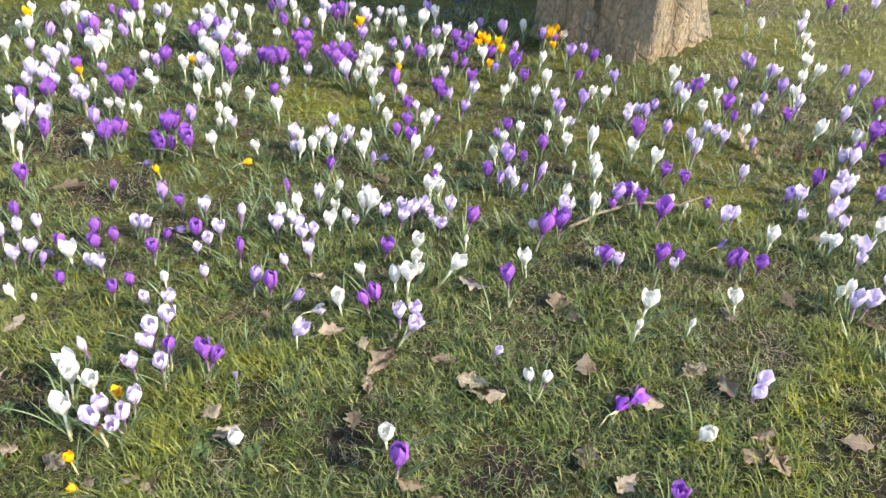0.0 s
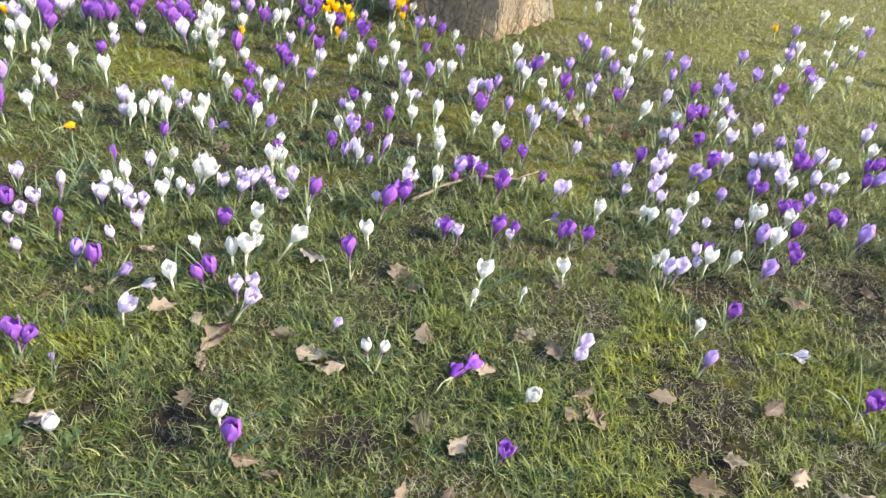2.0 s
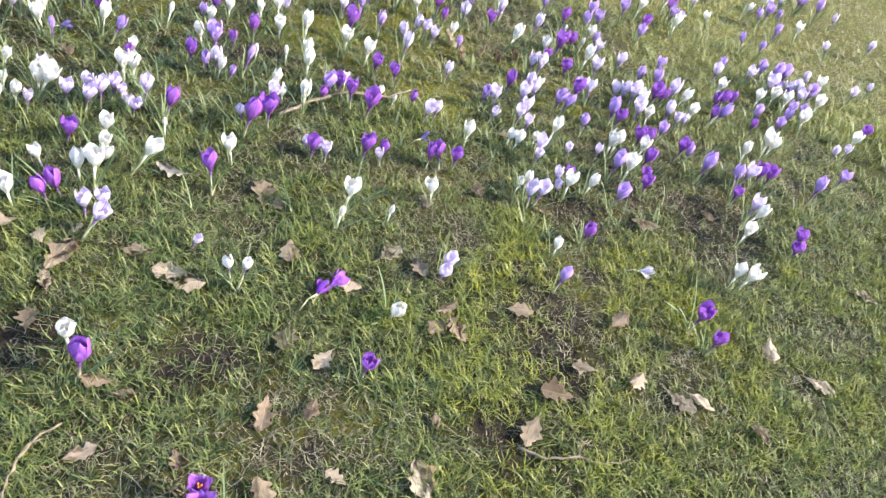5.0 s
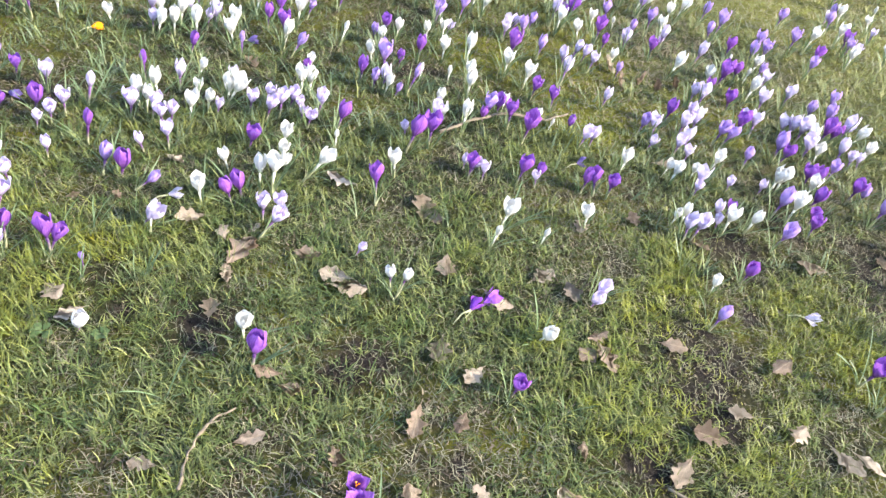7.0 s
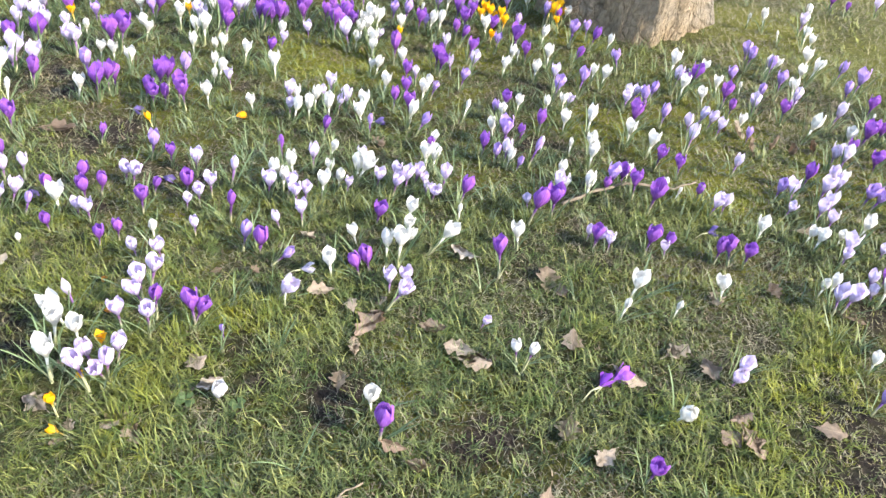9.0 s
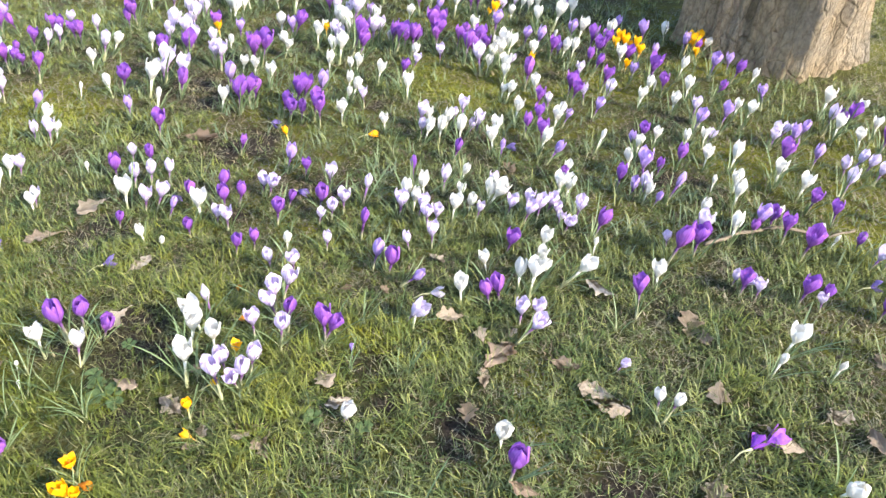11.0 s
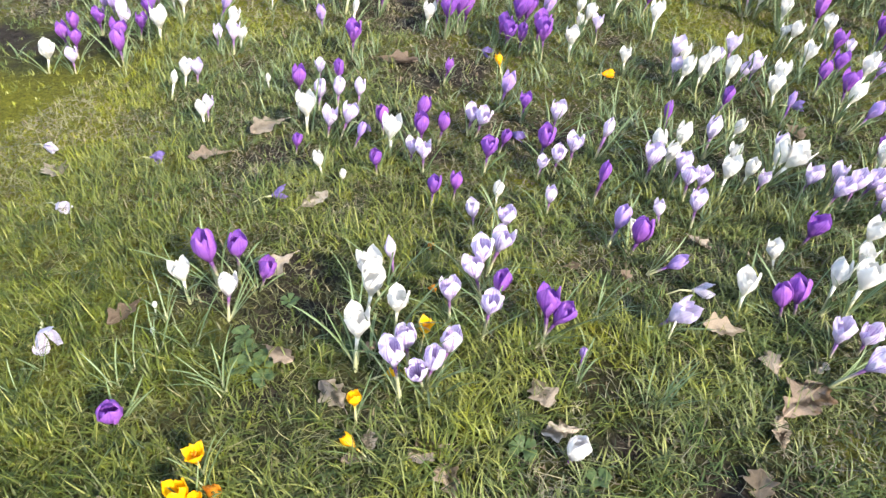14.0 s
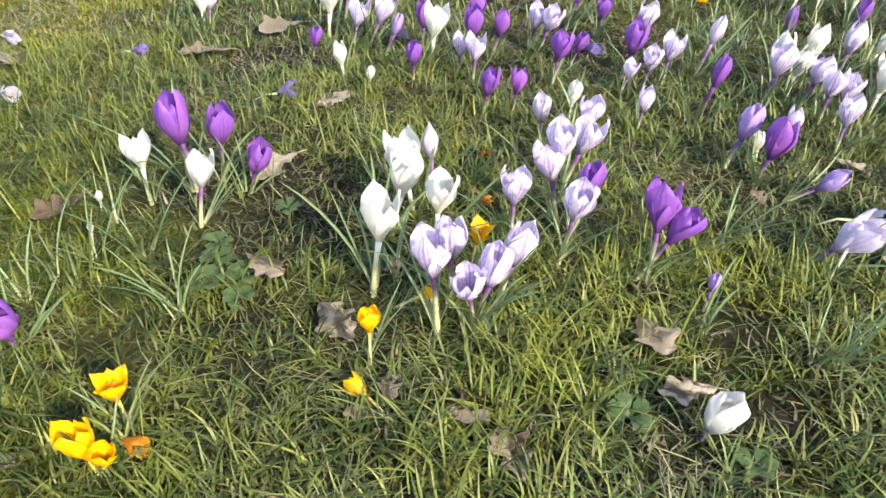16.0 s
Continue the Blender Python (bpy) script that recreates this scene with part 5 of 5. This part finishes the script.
# ---- fallen leaves ----
def oak_leaf_mesh(seed):
    r = random.Random(seed)
    bm = bmesh.new()
    uv = bm.loops.layers.uv.new("UVMap")
    lobes, curl, roll, twist = r.uniform(3.0, 4.2), r.uniform(-1.0, 1.3), r.uniform(-0.8, 1.2), r.uniform(-0.6, 0.6)
    depth, slip, torn = r.uniform(0.14, 0.27), r.uniform(0.2, 1.4), r.uniform(0.35, 0.9)
    rows, high, wide = [], 34, 6
    for i in range(high + 1):
        s = i / high
        body = 0.30 * math.sin(math.pi * min(1, s ** 1.35)) ** 0.75 if 0.05 < s < 1 else 0.012
        row = []
        for j in range(wide + 1):
            v = 2 * j / wide - 1
            wave = math.sin(2 * math.pi * lobes * s + (slip if v > 0 else 0))
            half = max(0.008, body * (1 - depth * 0.35 + depth * math.copysign(abs(wave) ** 0.7, wave)))
            if v > 0:
                half *= 1 - 0.6 * math.exp(-((s - torn) / 0.07) ** 2)
            yy = v * half
            zz = 0.19 * curl * (s - 0.5) ** 2 + roll * yy * yy * 1.6 + twist * yy * (s - 0.5) + 0.010 * math.sin(9 * s + 4 * v) + 0.012 * math.sin(15 * s - 7 * v + seed) * abs(v) + 0.008 * r.uniform(-1, 1) * abs(v)
            row.append((s - 0.5, yy, zz))
        rows.append(row)
    sheet(bm, rows, uv)
    low = min(v.co.z for v in bm.verts)
    for v in bm.verts:
        v.co.z -= low
    bmesh.ops.solidify(bm, geom=bm.faces[:], thickness=0.006)
    tube(bm, [(-0.5, 0, rows[0][3][2] - low), (-0.6, 0.01, 0.02), (-0.66, 0.03, 0.01)], [0.010, 0.009, 0.011], 5)
    return mesh_of("leaf", bm, DEAD_LEAF)


OAK_LEAVES = [oak_leaf_mesh(s) for s in range(12)]


def fallen_leaves(places):
    """Dry oak leaves: x, y, length ..."""
    for x, y, long in zip(places[::3], places[1::3], places[2::3]):
        ob = new("fallen_oak_leaf", rng.choice(OAK_LEAVES))
        tilt = pose(x, y, rng.uniform(0.006, 0.015) + float(rise(x, y)), rng.uniform(-11, 11), rng.uniform(-11, 11), rng.uniform(0, 360))
        ob.matrix_basis = tilt @ Matrix.Diagonal((long, long * rng.uniform(0.85, 1.2), long, 1))
        tagged(ob, "dry curled brown oak leaf lying on the grass", "leaf", "fallen oak leaves")


fallen_leaves((
    0.0, 0.9, 0.054, 0.077, 0.818, 0.069, -0.118, 0.892, 0.082, -0.156, 0.944, 0.048, -0.138, 0.839, 0.045, -0.153, 0.758, 0.047, -0.402, 0.777, 0.05, -0.219, 0.975, 0.054,
    0.229, 1.045, 0.072, 0.256, 1.017, 0.045, 0.06, 1.102, 0.066, -0.274, 1.146, 0.041, 0.262, 0.881, 0.058, 0.452, 0.867, 0.064, 0.501, 0.826, 0.052, 0.35, 0.802, 0.066,
    0.57, 1.024, 0.051, 0.696, 1.048, 0.046, 0.527, 0.72, 0.046, 0.232, 0.686, 0.063, 0.674, 0.706, 0.052, 0.505, 0.685, 0.061, -0.492, 0.650, 0.05, -0.053, 0.632, 0.049,
    0.284, 0.631, 0.049, -0.629, 0.676, 0.051, -0.853, 0.994, 0.057, -0.962, 1.509, 0.09, -0.163, 1.545, 0.049, 0.83, 0.99, 0.062
))
fallen_leaves((
    0.852, 1.259, 0.066, 0.183, 0.548, 0.059, 0.255, 0.542, 0.046, 0.531, 0.675, 0.068, 0.602, 0.456, 0.06, 0.675, 0.52, 0.063, 0.872, 0.661, 0.054, 0.839, 0.522, 0.054,
    0.912, 0.475, 0.064, 0.06, 0.49, 0.037, 0.446, 0.496, 0.03, -0.066, 0.519, 0.047, -0.013, 0.603, 0.04, 0.274, 0.429, 0.038, 0.168, 0.411, 0.063, 0.397, 0.399, 0.072,
    0.952, 0.468, 0.056, 1.182, 0.558, 0.061, -0.207, 0.476, 0.043, 0.749, 0.565, 0.045, 1.284, 0.965, 0.061, 1.076, 0.929, 0.073, 1.248, 0.472, 0.061, 1.035, 0.387, 0.05,
    1.555, 0.673, 0.057, 0.453, 1.453, 0.064, -0.948, 0.677, 0.055, -0.717, 0.698, 0.049, -0.558, 0.639, 0.032, -0.564, 0.611, 0.027
))
fallen_leaves((
    -0.366, 0.735, 0.046, -0.458, 0.629, 0.046, -1.049, 1.151, 0.075, -0.817, 0.839, 0.06, -1.303, 0.889, 0.06, -0.434, 1.015, 0.026, -0.356, 1.021, 0.025, -0.622, 0.754, 0.025,
    -0.768, 0.454, 0.062, 0.053, 0.842, 0.063, -0.102, 0.959, 0.036, -1.092, 1.032, 0.069
))


# ---- crumpled leaves ----
def crumpled_leaf(x, y, size, words):
    """A dry leaf rolled up into a lump."""
    bm = bmesh.new()
    uv = bm.loops.layers.uv.new("UVMap")
    seed = rng.uniform(0, 50)
    rows = []
    for i in range(15):
        s = i / 14
        row = []
        for j in range(9):
            v = j / 4 - 1
            half = (0.55 * math.sin(math.pi * (0.05 + 0.9 * s)) ** 0.6) * (1 + 0.28 * math.sin(19 * s + (1 if v > 0 else 0)))
            fold = 2.1 * v * half + 0.5 * noise.noise((3 * s, 2 * v, seed))
            r = 0.42 + 0.16 * noise.noise((4 * s + seed, 3 * v, 0)) - 0.1 * s
            row.append(((s - 0.5) * 1.5 + 0.15 * noise.noise((seed, 3 * v, 3 * s)), r * math.sin(fold), 0.55 - r * math.cos(fold) + 0.5 * s * s + 0.12 * noise.noise((5 * s, 5 * v, seed))))
        rows.append(row)
    sheet(bm, [[Vector(q) * size for q in row] for row in rows], uv)
    bmesh.ops.solidify(bm, geom=bm.faces[:], thickness=0.0008)
    ob = new("crumpled_leaf", mesh_of("crumpled_leaf", bm, DEAD_LEAF))
    ob.matrix_basis = pose(x, y, 0.012 + float(rise(x, y)), 0, rng.uniform(-60, -20), rng.uniform(0, 360))
    return tagged(ob, words, "leaf", "crumpled dry leaves")


crumpled_leaf(0.903, 1.63, 0.032, "dry crumpled tan leaf standing in the turf")
crumpled_leaf(0.928, 1.609, 0.027, "dry crumpled tan leaf standing in the turf")
crumpled_leaf(0.989, 1.628, 0.03, "dry crumpled tan leaf standing in the turf")
crumpled_leaf(0.81, 1.695, 0.034, "dry crumpled tan leaf standing in the turf")
crumpled_leaf(0.819, 1.616, 0.034, "dry crumpled tan leaf standing in the turf")
crumpled_leaf(0.777, 1.726, 0.022, "dry crumpled tan leaf standing in the turf")


# ---- sticks ----
def stick(points, thick, words):
    bm = bmesh.new()
    fine = []
    for (x0, y0, z0), (x1, y1, z1) in zip(points, points[1:]):
        for k in range(4):
            s = k / 4
            fine.append((x0 + (x1 - x0) * s + rng.uniform(-0.003, 0.003), y0 + (y1 - y0) * s + rng.uniform(-0.003, 0.003), z0 + (z1 - z0) * s))
    fine.append(points[-1])
    tube(bm, fine, [thick * (1 - 0.5 * i / len(fine)) * rng.uniform(0.85, 1.15) for i in range(len(fine))], 7)
    fork = Vector(fine[len(fine) // 2])
    tube(bm, [fork, fork + Vector((0.012, 0.016, 0.006)), fork + Vector((0.03, 0.02, 0.008))], [thick * 0.6, thick * 0.45, thick * 0.25], 5)
    return tagged(new("stick", mesh_of("stick", bm, TWIG)), words, "stick")


stick([(0.286, 1.297, 0.022), (0.368, 1.353, 0.026), (0.455, 1.388, 0.03), (0.561, 1.38, 0.026), (0.628, 1.424, 0.02)], 0.0045, "thin crooked brown stick lying among the crocuses")
stick([(-0.151, 0.439, 0.012), (-0.15, 0.48, 0.014), (-0.137, 0.52, 0.014), (-0.121, 0.544, 0.013), (-0.091, 0.566, 0.012)], 0.0027, "bent grey-brown twig lying in short grass")
stick([(0.568, 0.433, 0.012), (0.609, 0.406, 0.014), (0.667, 0.401, 0.014), (0.705, 0.381, 0.013), (0.757, 0.384, 0.012)], 0.0026, "pale thin twig lying on bare turf")


# ---- weeds ----
def weed(x, y, leaves, size, words):
    """A flat rosette of lobed leaves."""
    plant = new("weed")
    plant.location = (x, y, 0.004 + float(rise(x, y)))
    for k in range(leaves):
        bm = bmesh.new()
        uv = bm.loops.layers.uv.new("UVMap")
        rows = []
        for i in range(9):
            s = i / 8
            half = 0.0015 if s < 0.35 else 0.34 * size * math.sin(math.pi * min(1, (s - 0.3) / 0.72)) ** 0.6 * (1 + 0.25 * math.sin(i * 2.4))
            z = 0.25 * size * math.sin(2.2 * s) * rng.uniform(0.9, 1.1)
            rows.append([(size * s, v * max(half, 0.0008), z + 0.15 * half * abs(v)) for v in (-1, -0.5, 0, 0.5, 1)])
        sheet(bm, rows, uv)
        part("leaf", mesh_of("leaf", bm, WEED), plant, pose(0, 0, 0, 0, rng.uniform(-12, 6), 360 * k / leaves + rng.uniform(-25, 25)))
    return tagged(plant, words, "weed", "broad-leaved weeds in the lawn")


for wx, wy, count, size in ((-0.757, 0.667, 9, 0.018), (-0.735, 0.69, 8, 0.017), (-0.77, 0.695, 8, 0.016), (-0.72, 0.665, 7, 0.015), (-0.787, 0.715, 8, 0.015), (-0.312, 0.700, 7, 0.015), (-0.398, 0.70, 6, 0.018), (-0.765, 0.79, 6, 0.014), (-0.64, 0.75, 7, 0.018)):
    weed(wx, wy, count, size, "low broad-leaved green weed rosette in the grass")


# ---- grass ----
def blades(name, count, tuft, x0, x1, y0, y1, long, width, segments, material, label, seed, lie=(15, 82), bare_keep=0.14, green=True, bends=(0, 60)):
    """Many single curved blades in one mesh, in tufts, thinner where the soil is bare."""
    r = np.random.default_rng(seed)
    x, y = r.uniform(x0, x1, count), r.uniform(y0, y1, count)
    patch = cover(x, y)
    thick = np.clip(0.1 + 2.1 * (patch - 0.26), 0.08, 1) * (1 - 0.3 * bed(x, y)) if green else np.clip(1.15 - patch, 0, 1)
    keep = r.uniform(0, 1, count) < (1 - (1 - bare_keep) * np.clip(1.3 * bareness(x, y), 0, 1)) * thick
    keep &= r.uniform(0, 1, count) < np.clip((4.6 - np.hypot(x - 0.2, y - 1.2)) / 1.2, 0, 1)
    keep &= (np.hypot(x - 0.645, y - 2.59) > 0.31) & (x < 3.2 + 0.012 * (y - 2.6) ** 2)
    x, y = x[keep], y[keep]
    corner = np.clip((-0.2 - x) / 0.4, 0, 1) * np.clip((1.2 - y) / 0.3, 0, 1)
    verdant = np.clip((-0.46 - x) / 0.22, 0, 1) * np.clip((1.0 - y) / 0.3, 0, 1)
    tall = r.uniform(0.55, 1.25, len(x)) * (0.78 + 0.25 * corner) * ((0.42 + 1.15 * patch[keep]) * (1 - 0.45 * mossiness(x, y)) if green else 1.0)
    lush = np.repeat(np.clip(1.6 * (patch[keep] - 0.5) + 1.1 * (cells(x, y, 2.0) - 0.55) + 0.45 * corner - 0.5 * verdant - 0.25 * bed(x, y) - 0.35 * np.clip((y - 0.9) / 0.3, 0, 1) * np.clip((x + 0.8) / 0.2, 0, 1) * np.clip((0.9 - x) / 0.3, 0, 1) + 0.45 * np.exp(-((x - 0.75) ** 2 + (y - 0.85) ** 2) / 0.14) - 0.5 * np.exp(-((x - 0.05) ** 2 + (y - 0.9) ** 2) / 0.09) + 1.7 * mossiness(x, y) + r.normal(0, 0.24, len(x)), 0, 1), tuft)
    verdant = np.repeat(verdant, tuft)
    x, y, tall = np.repeat(x, tuft), np.repeat(y, tuft), np.repeat(tall, tuft)
    x, y = x + r.normal(0, 0.005, len(x)), y + r.normal(0, 0.005, len(x))
    n = len(x)
    length = r.uniform(long[0], long[1], n) * tall
    half = r.uniform(width[0], width[1], n) / 2
    turn, start = r.uniform(0, 2 * np.pi, n), np.radians(r.uniform(lie[0], lie[1], n))
    bend, sway = np.radians(r.uniform(bends[0], bends[1], n)), r.normal(0, 0.25, n)
    rows = []
    px, pz = np.zeros(n), np.zeros(n)
    for i in range(segments + 1):
        s = i / segments
        a, t = start - bend * s, turn + sway * s
        cx, cy = x + px * np.cos(t), y + px * np.sin(t)
        z = rise(x, y) + np.maximum(pz, -0.001 + 0.0 * pz) + 0.0008
        w = half * (1 - s ** 2.2)
        if i < segments:
            rows += [np.stack([cx - w * np.sin(t), cy + w * np.cos(t), z], -1), np.stack([cx + w * np.sin(t), cy - w * np.cos(t), z], -1)]
        else:
            rows.append(np.stack([cx, cy, z], -1))
        px, pz = px + np.cos(a) * length / segments, pz + np.sin(a) * length / segments
    m = len(rows)
    verts = np.stack(rows, 1).reshape(-1, 3)
    base = (np.arange(n) * m)[:, None]
    loops = []
    for i in range(segments - 1):
        q = 2 * i
        loops.append(base + np.array([q, q + 1, q + 3]))
        loops.append(base + np.array([q, q + 3, q + 2]))
    q = 2 * (segments - 1)
    loops.append(base + np.array([q, q + 1, q + 2]))
    tris = np.concatenate(loops)
    data = bpy.data.meshes.new(name)
    data.vertices.add(len(verts))
    data.vertices.foreach_set("co", verts.astype(np.float32).reshape(-1))
    data.loops.add(tris.size)
    data.loops.foreach_set("vertex_index", tris.astype(np.int32).reshape(-1))
    data.polygons.add(len(tris))
    data.polygons.foreach_set("loop_start", np.arange(0, tris.size, 3, dtype=np.int32))
    data.polygons.foreach_set("use_smooth", np.ones(len(tris), dtype=bool))
    data.update(calc_edges=True)
    data.validate()
    data.attributes.new("lush", "FLOAT", "POINT").data.foreach_set("value", np.repeat(lush, m).astype(np.float32))
    data.attributes.new("verdant", "FLOAT", "POINT").data.foreach_set("value", np.repeat(verdant, m).astype(np.float32))
    data.materials.append(material)
    return tagged(new(name, data), label, "grass", kind="stuff")


LAWN = "short uneven tufted lawn grass, green and mossy yellow"
THATCH = "dead straw-coloured grass blades in the turf"
blades("lawn_grass", 28000, 6, -1.5, 1.9, 0.15, 1.35, (0.014, 0.046), (0.0011, 0.0022), 4, GRASS, LAWN, 1, (10, 80), 0.10, True, (10, 110))
# short moss under the blades, with the shade of the gaps in its colour
blades("moss", 31000, 6, -1.5, 1.9, 0.15, 1.35, (0.006, 0.016), (0.0013, 0.0026), 2, SHADED_MOSS, "low yellow-green moss in the turf, its greens darkened as shade", 7, (25, 85), 0.25)
blades("dead_moss", 75000, 1, -1.5, 1.9, 0.15, 1.35, (0.005, 0.016), (0.0012, 0.0030), 2, DEBRIS, "short brown withered blades and crumbs on the soil", 15, (0, 60), 0.9, False)
blades("lawn_grass", 27000, 7, -2.4, 2.8, 1.35, 2.3, (0.011, 0.036), (0.0012, 0.0022), 2, GRASS, LAWN, 2, (3, 65))
blades("dead_moss", 45000, 1, -2.2, 1.2, 1.35, 2.4, (0.008, 0.022), (0.0016, 0.0036), 2, DEBRIS, "short brown withered blades and crumbs on the soil", 16, (0, 50), 0.9, False)
blades("lawn_grass", 6500, 7, -3.4, -1.5, 0.15, 1.35, (0.012, 0.034), (0.0013, 0.0027), 2, GRASS, LAWN, 8)
blades("lawn_grass", 5500, 7, 1.9, 3.3, 0.15, 1.35, (0.012, 0.034), (0.0013, 0.0027), 2, GRASS, LAWN, 9)
blades("lawn_grass", 5500, 7, -4.2, -2.4, 1.35, 2.3, (0.012, 0.034), (0.0018, 0.0032), 2, GRASS, LAWN, 10)
blades("lawn_grass", 18500, 6, -4.5, 5.0, 2.3, 4.8, (0.014, 0.036), (0.0025, 0.0045), 2, GRASS, LAWN, 3)
blades("lawn_grass", 5000, 6, -4.0, 4.6, -1.2, 0.15, (0.022, 0.05), (0.002, 0.004), 2, GRASS, LAWN, 4)
blades("dry_grass", 75000, 1, -1.5, 1.9, 0.15, 1.35, (0.014, 0.050), (0.0006, 0.0014), 3, STRAW, THATCH, 5, (0, 40), 0.6, False, (0, 45))
blades("dry_grass", 60000, 1, -2.6, 3.0, 1.35, 2.9, (0.02, 0.055), (0.0009, 0.0018), 2, STRAW, THATCH, 6, (0, 40), 0.7, False, (0, 45))
blades("dry_grass", 20000, 1, 0.9, 3.3, 1.5, 3.9, (0.02, 0.055), (0.0018, 0.0030), 2, STRAW, THATCH, 11, (5, 50), 0.8, False, (0, 45))
blades("lawn_grass", 7000, 6, -4.6, -1.5, -2.0, 0.15, (0.022, 0.05), (0.0025, 0.0045), 2, GRASS, LAWN, 12)
FAR_LEAVES = grass_material("crocus_leaf_far", (0.075, 0.125, 0.065), (0.27, 0.32, 0.20), (0.22, 0.27, 0.13), (0.12, 0.19, 0.09))
blades("crocus_leaves", 2000, 5, -2.2, 0.9, 1.2, 2.75, (0.035, 0.085), (0.0016, 0.0030), 4, FAR_LEAVES, "narrow crocus leaves between the flowers", 13, (35, 85), 0.14, True, (10, 80))
blades("crocus_leaves", 1300, 5, 0.7, 2.3, 0.9, 2.2, (0.035, 0.075), (0.0018, 0.0032), 4, FAR_LEAVES, "narrow crocus leaves between the flowers", 14, (35, 85), 0.14, True, (10, 80))
